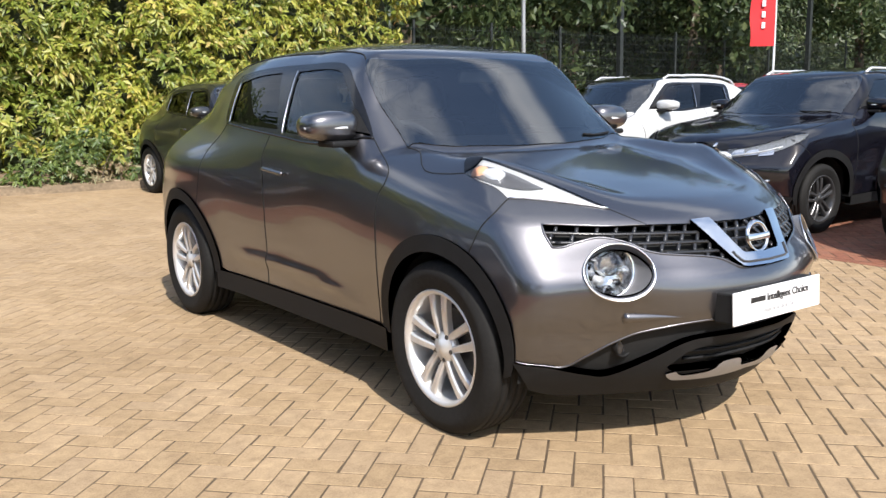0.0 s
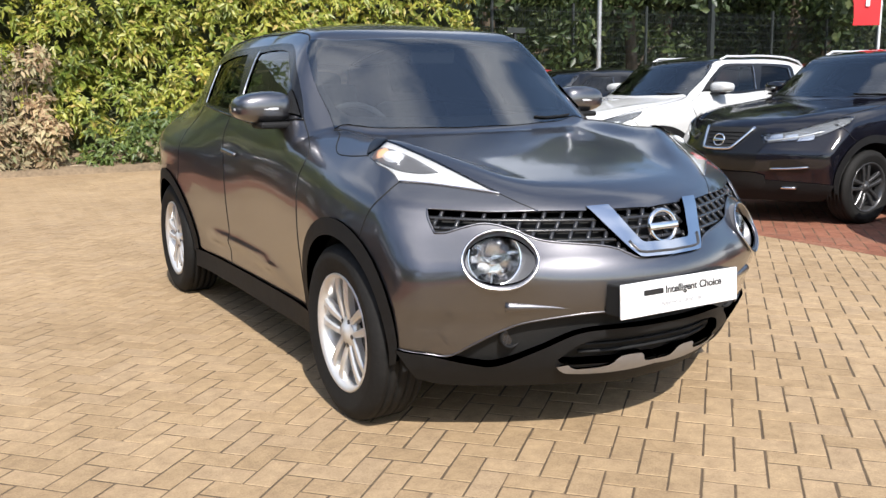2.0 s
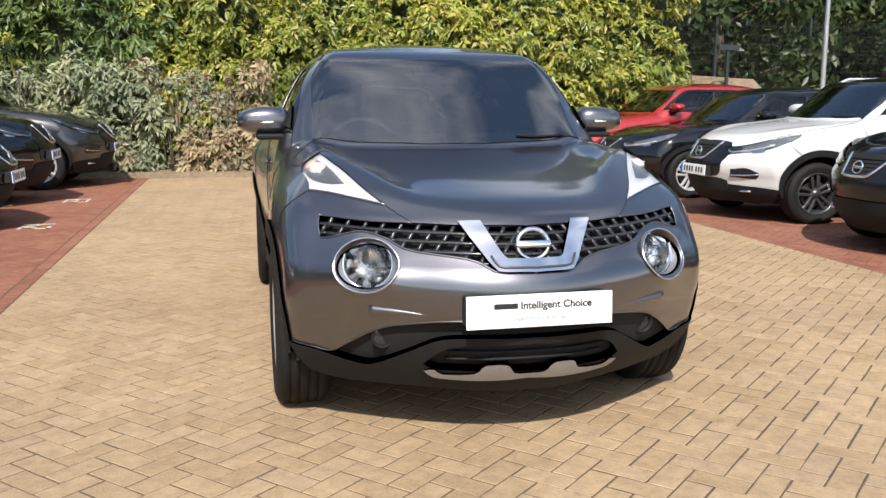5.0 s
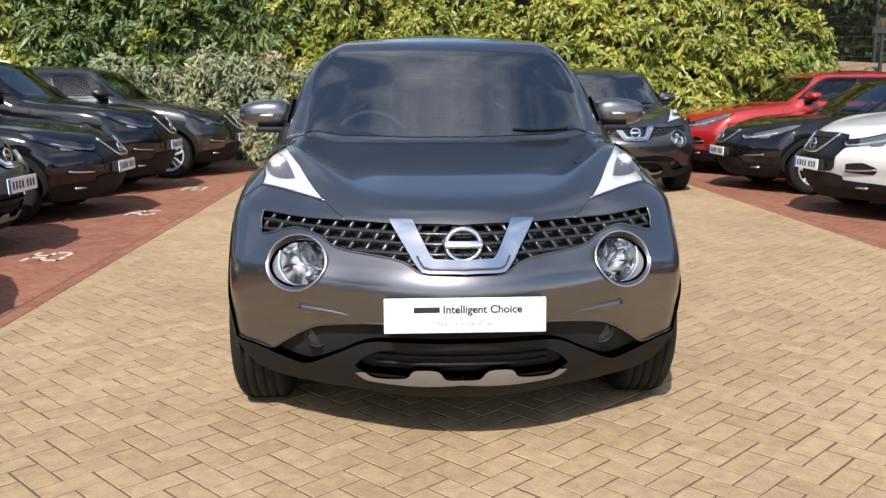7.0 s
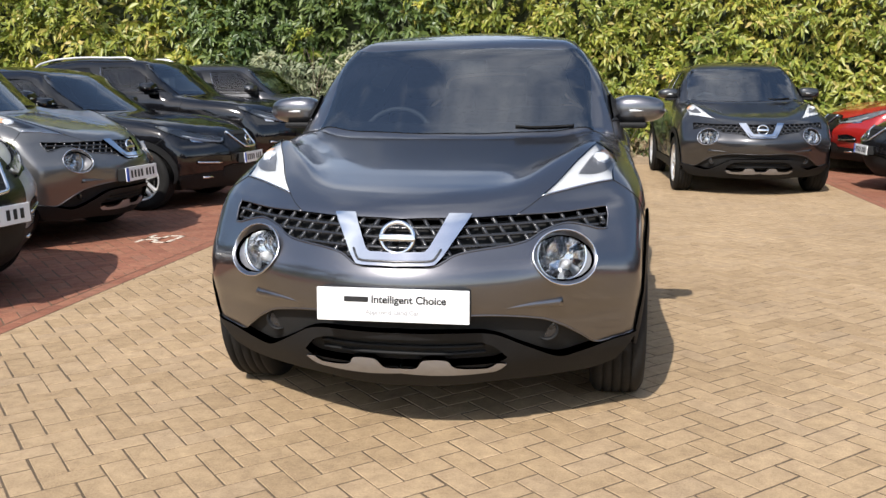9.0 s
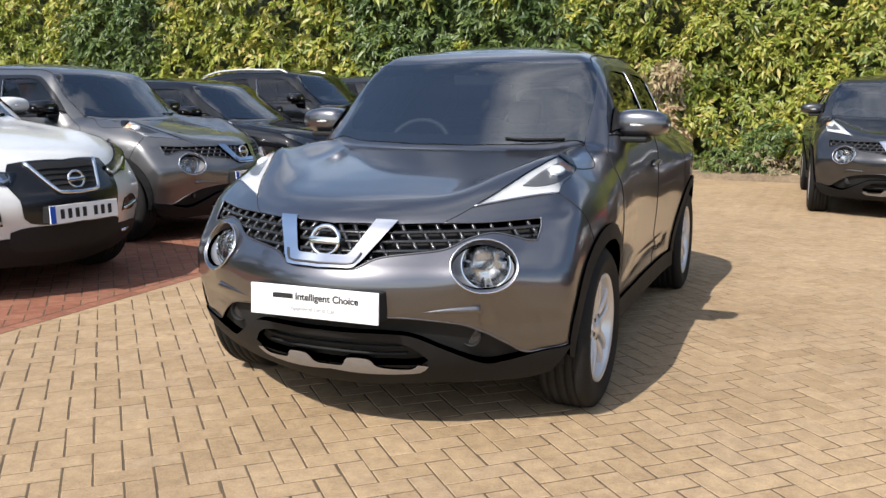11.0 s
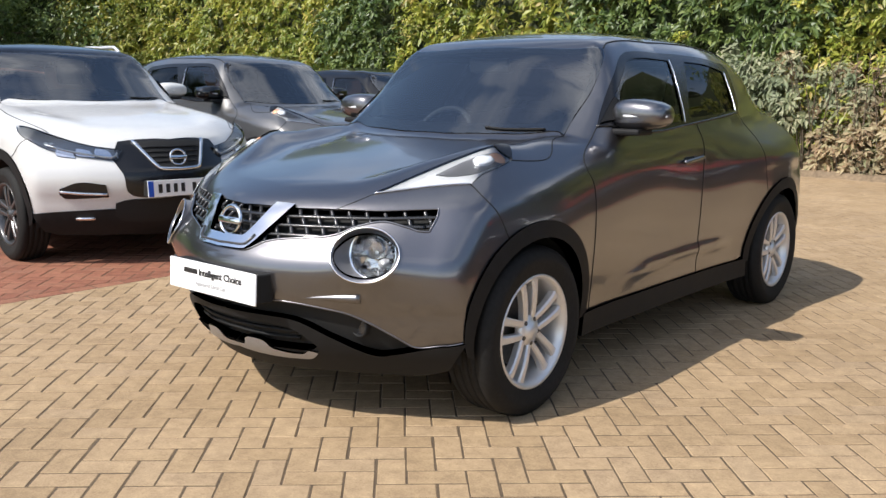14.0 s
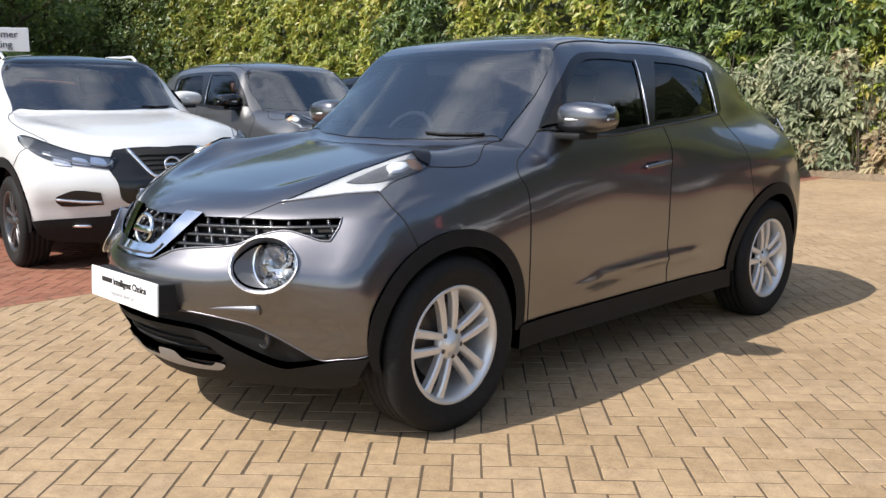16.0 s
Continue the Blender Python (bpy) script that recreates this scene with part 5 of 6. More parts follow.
# ---- larger crossovers, hatchbacks ----
def parked_car(coat, name, label, group, spec, coarse=1.8):
    S = Shape(spec.get("calm", .75), spec["y"], spec["z"], spec.get("x", 1.03), coarse)
    car = tagged(new(name), label, "car", group)
    common(S, car, coat, spec)
    L, N = S.line, S.nose_line
    nose = L([(0, -.715, .815), (.3, -.665, .815), (.52, -.53, .835), (.68, -.36, .865)])
    edge = L([(.68, -.36, .865), (.745, -.15, .90), (.755, .1, .94), (.72, .33, 1.0), (.66, .46, 1.066)])
    cowl = L([(.66, .46, 1.066), (.60, .468, 1.066), (.436, .40, 1.042), (0, .318, 1.035)])
    middle = L([(0, .318, 1.035), (0, 0, .985), (0, -.5, .90), (0, -.715, .815)])
    panel(S, "bonnet", S.ring(nose, edge, cowl, middle), (-.2, 0, -1), coat, car, both=True, skirt=0)
    seam = L([(.68, -.36, .865), (.78, -.30, .80), (.84, -.26, .74), (.868, -.19, .695)])
    f_arch, b_arch = L(arc(0, ARCH, -5, 117)), L(arc(0, ARCH, 117, 176))
    f_arch, b_arch = np.vstack([f_arch[:-1], seam[-1:]]), np.vstack([seam[-1:], b_arch[1:]])
    front_seam = L(DOOR_FRONT)
    pillar = L([(.66, .46, 1.066), (.655, .50, 1.085), (.69, .56, 1.10), (.735, .604, 1.078)])
    foot = L([front_seam[-1], (.82, .445, .285), f_arch[0]])
    skirt_z = spec.get("skirt_z", .36)
    paint_low = L([b_arch[-1], (.76, -.46, skirt_z), (.6, -.62, skirt_z), (.3, -.76, skirt_z + .02), (0, -.81, skirt_z + .02)])
    up = L([(0, -.81, skirt_z + .02), (0, -.83, .6), (0, -.715, .815)])
    bumper = panel(S, "front_bumper", S.ring(nose, seam, b_arch, paint_low, up), FRONT_LEFT, coat, car, both=True, skirt=.01)
    bottom = L([(0, -.67, .19), (.3, -.625, .188), (.5, -.53, .185), (.66, -.43, .195), (.75, -.385, .225)])
    arch_low = L([(.75, -.385, .225), (.79, -.395, .28), b_arch[-1]])
    centre = L([(0, -.81, skirt_z + .02), (0, -.75, .30), (0, -.67, .19)])
    panel(S, "lower_apron", S.ring(paint_low, centre, bottom, arch_low), FRONT_LEFT, PLASTIC, car, lift=.006, skirt=.03, both=True)
    z0 = skirt_z - .02
    intake = S.ring(N([(0, .455), (.30, .445), (.40, .42)]), N([(.40, .42), (.36, z0 - .03), (0, z0 - .04)]), N([(0, z0 - .04), (0, .455)]))
    panel(S, "lower_intake", intake, FRONT_LEFT, RECESS, car, lift=.009, skirt=.012, both=True)
    for flip in (False, True):
        panel(S, "front_wing", S.ring(edge, pillar, front_seam, foot, f_arch, seam[::-1]), (-.85, .1, -.5), coat, car, flip=flip)
        trim(S, "seam", edge, .003, RECESS, car, flip)
        trim(S, "seam", seam, .003, RECESS, car, flip)
        lamp = new("headlamp")
        lamp.parent = car
        hl = S.ring(L([(.33, -.68, .755), (.48, -.58, .772), (.60, -.46, .80), (.70, -.33, .828), (.79, -.17, .855)]), L([(.79, -.17, .855), (.785, -.27, .80), (.71, -.40, .74), (.58, -.52, .695), (.37, -.67, .665)]), L([(.37, -.67, .665), (.33, -.68, .755)]))
        panel(S, "lamp_bowl", hl, FRONT_LEFT, LAMP_GREY, lamp, lift=.004, skirt=.01, flip=flip, res=.04)
        for a, b in ((.39, .47), (.49, .57), (.59, .67)):
            cell = S.ring(N([(a, .70), (a + .015, .745), (b, .757)]), N([(b, .757), (b + .012, .715), (a, .70)]))
            panel(S, "lamp_cell", cell, FRONT_LEFT, REFLECTOR, lamp, lift=.007, skirt=.008, flip=flip, res=.03)
        trim(S, "daytime_lamp", L([(.36, -.66, .73), (.39, -.64, .682), (.57, -.51, .712), (.70, -.38, .752)]), .007, LAMP_WHITE, lamp, flip, lift=.010)
        panel(S, "lamp_cover", hl, FRONT_LEFT, LENS, lamp, lift=.017, skirt=.014, flip=flip, res=.04)
        if spec.get("fog", True):
            pocket = S.ring(N([(.46, .54), (.60, .555), (.70, .515)]), N([(.70, .515), (.67, .455), (.44, .462)]), N([(.44, .462), (.46, .54)]))
            panel(S, "fog_pocket", pocket, FRONT_LEFT, GLOSS_BLACK, car, lift=.004, skirt=.01, flip=flip, res=.04)
            trim(S, "pocket_strip", N([(.45, .482), (.58, .488), (.70, .50)]), .010, spec.get("bright", CHROME), car, flip, lift=.010)
            trim(S, "fog_lamp", N([(.50, .325), (.60, .325)]), .020, REFLECTOR, car, flip, lift=.008, flat=.7)
    wing = S.ring(N([(.335, .80), (.40, .70)]), N([(.40, .70), (.36, .60), (.31, .47), (0, .46)]), N([(0, .46), (0, .81)]), N([(0, .81), (.335, .80)]))
    panel(S, "grille_surround", wing, FRONT_LEFT, GLOSS_BLACK, car, lift=.004, skirt=.01, both=True, res=.04)
    mouth = S.ring(N([(.235, .795), (.14, .645)]), N([(.14, .645), (0, .635)]), N([(0, .635), (0, .80)]), N([(0, .80), (.235, .795)]))
    panel(S, "grille", mouth, (0, 1, 0), RECESS, car, lift=.006, skirt=.005, both=True, res=.04)
    for z in (.67, .70, .73, .76):
        w = np.interp(z, [.645, .795], [.13, .225])
        trim(S, "grille_slat", N([(-w, z), (0, z), (w, z)]), .005, PLASTIC, car, lift=.010)
    v = N([(0, .625), (.12, .63), (.155, .65), (.20, .72), (.25, .80)])
    trim(S, "chrome_v", np.vstack([(v * (-1, 1, 1))[::-1], v[1:]]), .0145, spec.get("bright", CHROME), car, lift=.012, sides=8, flat=.9)
    badge(S, car, -.80, .72)
    if spec.get("plate", True):
        plate(S, car, -.85, .53, "number")
    if spec.get("rails"):
        for flip in (False, True):
            p = L([(.545, 1.05, 1.48), (.535, 1.6, 1.505), (.52, 2.2, 1.485), (.495, 2.65, 1.43)])
            p = p + np.array([0, 0, 1]) * np.interp(np.linspace(0, 1, len(p)), [0, .06, .94, 1], [0, .04, .04, 0])[:, None]
            part("roof_rail", *tube(S.out(p) * (-1 if flip else 1, 1, 1), .014, 8), SILVER_RING, car, smooth=True)
    return car


SUV = {"y": ([-.84, 0, .3, .8, 1.5, 2.53, 3.29], [-.90, 0, .42, .98, 1.72, 2.646, 3.48]), "z": ([0, .33, .83, 1.03, 1.557], [0, .33, .87, 1.095, 1.60]), "x": 1.035}
TALL_SUV = {"y": ([-.84, 0, .3, .8, 1.5, 2.53, 3.29], [-.92, 0, .44, 1.02, 1.8, 2.705, 3.72]), "z": ([0, .33, .83, 1.03, 1.557], [0, .34, .95, 1.15, 1.69]), "x": 1.04}
HATCH = {"y": ([-.84, 0, .3, .8, 1.5, 2.53, 3.29], [-.90, 0, .40, 1.08, 1.78, 2.70, 3.48]), "z": ([0, .33, .83, 1.03, 1.557], [0, .32, .80, 1.0, 1.51]), "x": 1.02}

# ---- the cars where they stand ----
main_car = round_lamp_car(GUNMETAL, "crossover_car", "gunmetal grey compact crossover with round headlamps on ochre paving", coarse=.65)

ROW = "cars parked in the bays"
second = round_lamp_car(DARK_GREY_PAINT, "crossover_car", "dark grey compact crossover with round headlamps by the kerb", ROW, {"rims": "silver", "mirror": DARK_GREY_PAINT}, 1.8, None)
second.matrix_basis = pose(2.46, 7.5, 0, 0, 0, 2.5)
third = round_lamp_car(SILVER_GREY_PAINT, "crossover_car", "mid-grey compact crossover parked in a red-paved bay", ROW, {"mirror": BLACK_PAINT, "mirror_low": BLACK_PAINT}, 1.8, "number")
third.matrix_basis = pose(-4.03, 3.4, 0, 0, 0, 90) @ Matrix.Diagonal((1, 1, 1.028, 1))

white = parked_car(WHITE_PAINT, "family_suv", "white family crossover with dark alloy wheels in a red-paved bay", ROW, {**SUV, "rims": "dark", "mirror": WHITE_PAINT, "mirror_low": WHITE_PAINT, "rails": True, "roof": BLACK_PAINT}, 1.4)
white.matrix_basis = pose(-3.585, .90, 0, 0, 0, 84)
LOWER, HIGHER = Matrix.Diagonal((1, 1, .952, 1)), Matrix.Diagonal((1, 1, 1.028, 1))
copy_thing(white, pose(4.74, 5.15, 0, 0, 0, -90) @ LOWER)
black = parked_car(BLUE_BLACK_PAINT, "family_suv", "blue-black family crossover without a number plate, with dark alloy wheels", ROW, {**SUV, "rims": "dark", "rails": True, "plate": False}, 1.5)
black.matrix_basis = pose(4.78, 2.64, 0, 0, 0, -90) @ LOWER
red = parked_car(RED_PAINT, "family_suv", "bright red family crossover in the last bay by the hedge", ROW, {**SUV, "rims": "silver"}, 1.8)
red.matrix_basis = pose(4.75, 10.05, 0, 0, 0, -90) @ LOWER
copy_thing(red, pose(11.6, 9.2, 0, 0, 0, -90))
hatch = parked_car(BLACK_PAINT, "hatchback_car", "black five-door hatchback in a red-paved bay", ROW, {**HATCH, "rims": "silver"}, 1.8)
hatch.matrix_basis = pose(-4.0, 5.75, 0, 0, 0, 90)
copy_thing(hatch, pose(4.7, 7.65, 0, 0, 0, -90) @ LOWER)
tall = parked_car(BLACK_PAINT, "large_suv", "black seven-seat off-roader with bright roof rails", ROW, {**TALL_SUV, "rims": "silver", "rails": True}, 1.8)
tall.matrix_basis = pose(-4.1, 8.15, 0, 0, 0, 90)
dark = parked_car(DARK_GREY_PAINT, "family_suv", "dark grey family crossover in a red-paved bay", ROW, {**SUV, "rims": "silver"}, 1.8)
dark.matrix_basis = pose(-3.65, 10.45, 0, 0, 0, 90) @ HIGHER
copy_thing(dark, pose(4.66, .10, 0, 0, 0, -90))

# ---- planting ----
def leaves(name, label, spots, material, size, per, seed, parent=None, spread=.16):
    """A mass of leaves in tufts. spots: (place, outward direction) of each tuft."""
    r = np.random.default_rng(seed)
    P = np.array([p for p, _ in spots])
    D = np.array([d for _, d in spots])
    n = len(P) * per
    base = np.repeat(P, per, 0) + r.normal(0, spread, (n, 3))
    # blades face outwards, hang and fan out sideways
    up = np.repeat(D, per, 0) + r.normal(0, .45, (n, 3))
    up /= np.linalg.norm(up, axis=1)[:, None]
    way = r.normal(0, 1, (n, 3)) + np.array([0, -.35, -.35])
    way -= (way * up).sum(1)[:, None] * up
    way /= np.linalg.norm(way, axis=1)[:, None] + 1e-9
    across = np.cross(way, up)
    L = size * r.uniform(.65, 1.35, n)[:, None]
    Wd = L * r.uniform(.19, .29, n)[:, None]
    droop = up * L * r.uniform(-.12, .25, n)[:, None]
    v = np.stack([base, base + way * L * .45 + across * Wd + droop * .3, base + way * L - droop * .5, base + way * L * .45 - across * Wd + droop * .3], 1)
    v[:, 1] += up * Wd * .3
    v[:, 3] += up * Wd * .3
    me = bpy.data.meshes.new(name)
    me.vertices.add(4 * n)
    me.vertices.foreach_set("co", v.reshape(-1))
    tri = (np.arange(n)[:, None] * 4 + np.array([0, 1, 2, 0, 2, 3])).reshape(-1)
    me.loops.add(6 * n)
    me.loops.foreach_set("vertex_index", tri.astype(np.int32))
    me.polygons.add(2 * n)
    me.polygons.foreach_set("loop_start", np.arange(0, 6 * n, 3, dtype=np.int32))
    me.materials.append(material)
    me.update(calc_edges=True)
    ob = new(name, me)
    if parent is not None:
        ob.parent = parent
    return tagged(ob, label, "", "", "stuff")


def lump(x, z, seed):
    return noise.noise((x * .5 + seed, z * .55, seed)) * .8 + noise.noise((x * 1.5, z * 1.5, seed + 5)) * .38


def bank_line(x):
    """Where the face of the hedge stands."""
    return 12.05 - .1228 * (x + 4)


def sprigs(name, label, spots, material, size, per, seed, parent):
    """Rosettes of long leaves at the ends of twigs. spots: (place, outward direction)."""
    r = np.random.default_rng(seed)
    D = np.array([d for _, d in spots])
    D /= np.linalg.norm(D, axis=1)[:, None]
    out = np.repeat(D, per, 0)
    n = len(out)
    base = np.repeat(np.array([p for p, _ in spots]), per, 0) + r.normal(0, size * .16, (n, 3))
    way = r.normal(0, 1, (n, 3))
    way -= (way * out).sum(1)[:, None] * out
    way /= np.linalg.norm(way, axis=1)[:, None] + 1e-9
    way = way + out * r.uniform(.1, .9, n)[:, None] + np.array([0, 0, -.3])
    way /= np.linalg.norm(way, axis=1)[:, None]
    up = out + r.normal(0, .3, (n, 3))
    up -= (up * way).sum(1)[:, None] * way
    up /= np.linalg.norm(up, axis=1)[:, None] + 1e-9
    across = np.cross(way, up)
    L = size * r.uniform(.6, 1.35, n)[:, None]
    Wd = L * r.uniform(.14, .22, n)[:, None]
    sag = np.array([0, 0, -1.0]) * L * r.uniform(.05, .35, n)[:, None]
    mid = base + way * L * .5
    v = np.stack([base, mid + across * Wd + up * Wd * .35, base + way * L + sag, mid - across * Wd + up * Wd * .35], 1)
    me = bpy.data.meshes.new(name)
    me.vertices.add(4 * n)
    me.vertices.foreach_set("co", v.reshape(-1))
    tri = (np.arange(n)[:, None] * 4 + np.array([0, 1, 2, 0, 2, 3])).reshape(-1)
    me.loops.add(6 * n)
    me.loops.foreach_set("vertex_index", tri.astype(np.int32))
    me.polygons.add(2 * n)
    me.polygons.foreach_set("loop_start", np.arange(0, 6 * n, 3, dtype=np.int32))
    me.materials.append(material)
    me.update(calc_edges=True)
    ob = new(name, me)
    ob.parent = parent
    return tagged(ob, label, "", "", "stuff")


def clumps(x0, x1, low, high, seed, reach=.36, step=.5, depth=0.0, jag=.35, face=bank_line, dense=24, skip=0.0):
    """Tufts over the rounded clumps that make up the face of a hedge."""
    r = random.Random(seed)
    out = []
    for z in np.arange(low + reach * .5, high, step * .85):
        for x in np.arange(x0, x1, step):
            cx, cz = x + r.uniform(-.3, .3) * step * 1.6, z + r.uniform(-.3, .3) * step * 1.4
            top = high - jag * (1 + noise.noise((cx * .8, seed, 0)) + .5 * noise.noise((cx * 2.3, seed, 4)))
            if cz > top or r.random() < skip:
                continue
            R = reach * r.uniform(.65, 1.3)
            lean = .22 * cz if cz < 1.2 else .264 + .10 * (cz - 1.2)
            cy = face(cx) + depth + lean - lump(cx, cz, seed) * .75 + R * .6 + r.uniform(-.12, .12)
            cy = max(cy, face(cx) - .30 - .25 * min(cz, 1.2) + R * (1.0 if cz < .7 else .6))
            for _ in range(int(dense * (R / reach) ** 2)):
                d = Vector((r.gauss(0, 1), r.gauss(-.6, .9), r.gauss(.25, .9))).normalized()
                if d.y > .35:
                    continue
                p = Vector((cx, cy, cz)) + d * R * r.uniform(.72, 1.12)
                if p.z < .06:
                    continue
                out.append((tuple(p), (d.x, d.y - .25, d.z + .45)))
    return out


def hedge_face(x0, x1, low, high, per_m2, seed, depth=0.0, jag=.35, face=bank_line):
    """Tufts over the uneven face and the top of a far hedge."""
    r = random.Random(seed)
    out = []
    for _ in range(int((x1 - x0) * (high - low) * per_m2)):
        x, z = r.uniform(x0, x1), r.uniform(low, high)
        top = high - jag * (1 + noise.noise((x * .8, seed, 0)) + .5 * noise.noise((x * 2.3, seed, 4)))
        if z > top:
            continue
        y = face(x) + depth + .12 * z - 1.3 * lump(x, z, seed) + abs(r.gauss(0, .16))
        out.append(((x, y, z), (r.gauss(0, .25), -.75, .55)))
    return out


def shade_sheet(name, x0, x1, high, back, material, face=bank_line, parent=None, seed=0):
    """A dark sheet within a hedge; its colour stands in for the shade there."""
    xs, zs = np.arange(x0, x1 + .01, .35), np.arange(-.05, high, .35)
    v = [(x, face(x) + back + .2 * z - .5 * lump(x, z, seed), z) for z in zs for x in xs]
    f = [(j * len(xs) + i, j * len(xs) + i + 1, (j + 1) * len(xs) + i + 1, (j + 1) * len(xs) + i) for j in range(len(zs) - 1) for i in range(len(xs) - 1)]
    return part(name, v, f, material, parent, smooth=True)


# dark olive that paints in the shade behind the leaves
HEDGE_SHADE = simple("hedge_shade", (0.045, 0.054, 0.022), 0.95, 0, 0.5, 14, 0.03)


def bank_height(x, d, h):
    """A bare heap of sandy soil at the open end of the hedge."""
    return h + (1.35 * math.exp(-((x - 8.3) / 1.0) ** 2) if d > 1 else 0)


BANK_X = np.linspace(-34, 11, 91)
bank_v = [(x, bank_line(x) - .50 + d, bank_height(x, d, h)) for x in BANK_X for d, h in ((0, -.03), (.06, .08), (.5, .14), (1.6, .35), (6, .6))]
bank_f = [(i * 5 + j, (i + 1) * 5 + j, (i + 1) * 5 + j + 1, i * 5 + j + 1) for i in range(len(BANK_X) - 1) for j in range(4)]
tagged(part("ground_bank", bank_v, bank_f, SOIL, smooth=True), "dry soil bank under the hedge", "soil", kind="structure")

hedge = tagged(new("hedge"), "tall mixed hedge of yellow-green shrubs on the bank", "hedge")
shade_sheet("hedge_shade", -33, 7.0, 5.2, .75, HEDGE_SHADE, parent=hedge)
sprigs("foliage", "yellow-green sunlit leaves", clumps(-2.2, 7.0, .35, 4.7, 3, .34, .46, dense=33), LEAF_YELLOW, .122, 9, 3, hedge)
sprigs("foliage", "green leaves", clumps(-7.0, -2.0, .5, 4.8, 9, .42, .55, .15), LEAF_GREEN, .15, 9, 9, hedge)
sprigs("foliage", "yellow-green leaves among the green", clumps(-6.8, -2.2, 1.2, 4.6, 10, .34, .9, 0, .35, bank_line, 22, .45), LEAF_YELLOW, .15, 9, 10, hedge)
sprigs("foliage", "green leaves", clumps(-15.2, -12.2, .8, 5.0, 12, .44, .6), LEAF_GREEN, .17, 8, 12, hedge)
sprigs("foliage", "yellow-green sunlit leaves", clumps(-12.4, -6.6, .6, 4.9, 21, .42, .58), LEAF_YELLOW, .17, 8, 21, hedge)
sprigs("foliage", "golden yellow-green leaves", clumps(-33, -15, .8, 5.4, 22, .46, .64), LEAF_YELLOW, .18, 8, 22, hedge)

shrub = tagged(new("shrub"), "pale grey-green shrub leaning over the kerb", "shrub")
sprigs("foliage", "grey-green leaves", clumps(-5.2, -1.5, .05, 1.95, 31, .27, .36, -.28, .28), LEAF_GREY, .13, 8, 31, shrub)
dry = tagged(new("shrub"), "half-dead brown shrub beside the kerb", "shrub")
sprigs("foliage", "dry brown leaves", clumps(-2.3, -.35, .05, 2.0, 41, .24, .33, -.34, .4), LEAF_DRY, .12, 8, 41, dry)
sprigs("foliage", "dry brown leaves along the ground", clumps(-4.6, -2.0, .0, .7, 42, .2, .34, -.34, .1, bank_line, 20, .3), LEAF_DRY, .11, 8, 42, dry)
low = tagged(new("shrub"), "low green and brown ground cover along the kerb", "shrub")
sprigs("foliage", "small low leaves", clumps(.2, 6.8, .0, .85, 51, .24, .34, -.26, .15), LEAF_GREEN, .09, 9, 51, low)
sprigs("foliage", "small dry leaves", clumps(.0, 6.0, .0, .6, 52, .2, .45, -.32, .1, bank_line, 20, .4), LEAF_DRY, .08, 9, 52, low)


def stems(parent, x0, x1, high, count, seed, off):
    """Bare twigs among the leaves of a shrub."""
    r = random.Random(seed)
    for _ in range(count):
        x = r.uniform(x0, x1)
        y = bank_line(x) + off
        lean, out = r.uniform(-.4, .4), r.uniform(-.25, .1)
        p = [(x + lean * t * t, y + out * t + .2 * t, .05 + high * t) for t in np.linspace(0, 1, 6)]
        part("stem", *tube(p, np.linspace(.013, .004, 6), 5), BARK, parent, smooth=True)


stems(shrub, -5.2, -1.7, 1.9, 14, 3, -.2)
stems(dry, -2.3, -.55, 1.8, 16, 4, -.3)
stems(low, .2, 6.2, .6, 14, 5, -.25)


def tree(at, height, crown, seed, material, label, tufts=420, leaf=.17):
    """A trunk with limbs and a ragged crown of leaf tufts."""
    r = random.Random(seed)
    ob = tagged(new("tree"), label, "tree", "trees behind the yard")
    x, y = at
    z0 = float(sheet_height(x, y))
    pts = [(x + .12 * math.sin(k * 1.1 + seed), y + .1 * math.cos(k * 1.3 + seed), z0 - .1 + height * .72 * k / 7) for k in range(8)]
    part("trunk", *tube(pts, np.linspace(.2, .06, 8), 9), BARK, ob, smooth=True)
    spots, limbs = [], ([], [])
    for k in range(13):
        a, h = r.uniform(0, 6.28), r.uniform(.07, .72) * height
        l = crown * r.uniform(.5, 1.0)
        end = Vector((x + l * math.cos(a), y + l * math.sin(a), z0 + h + l * r.uniform(.2, .7)))
        start = Vector((x, y, z0 + h))
        mid = (start + end) / 2 + Vector((0, 0, .12 * l))
        limbs = join(limbs, tube([start, mid, end], np.array([.06, .045, .015]), 6))
        for _ in range(tufts // 13):
            t = r.uniform(.25, 1.1)
            p = start.lerp(end, t) + Vector((r.gauss(0, .42), r.gauss(0, .42), r.gauss(0, .36)))
            d = (p - Vector((x, y, z0 + height * .45))).normalized()
            spots.append((tuple(p), (d.x, d.y - .3, d.z + .4)))
    part("limb", *limbs, BARK, ob, smooth=True)
    leaves("crown", "dense ragged crown", spots, material, leaf, 13, seed, ob, .2)
    return ob


spec_trees = [(10.5, 16.5), (13.5, 18.5), (16.5, 17.8), (19.5, 19.5), (22.5, 17.0), (26.0, 18.5), (29.5, 15.0), (32, 10), (12, 21), (18, 22.5), (24, 23)]
for k, (x, y) in enumerate(spec_trees):
    tree((x, y), 11.5 + (k * 37 % 5) * .8, 3.0, 70 + k, LEAF_DARK, "dark leafy tree behind the mesh fence", 640, .24)
for k, (x, y) in enumerate([(-34.5, 12.5), (-29.5, 9.5), (-29, 6.0), (-28, 2.5), (-29.5, -1.0), (-33, 9.5), (-34, 4), (-33, -4)]):
    tree((x, y), 8.4 + (k * 29 % 4) * .6, 3.2, 90 + k, LEAF_GREEN, "leafy tree on the grassed bank", 520, .18)

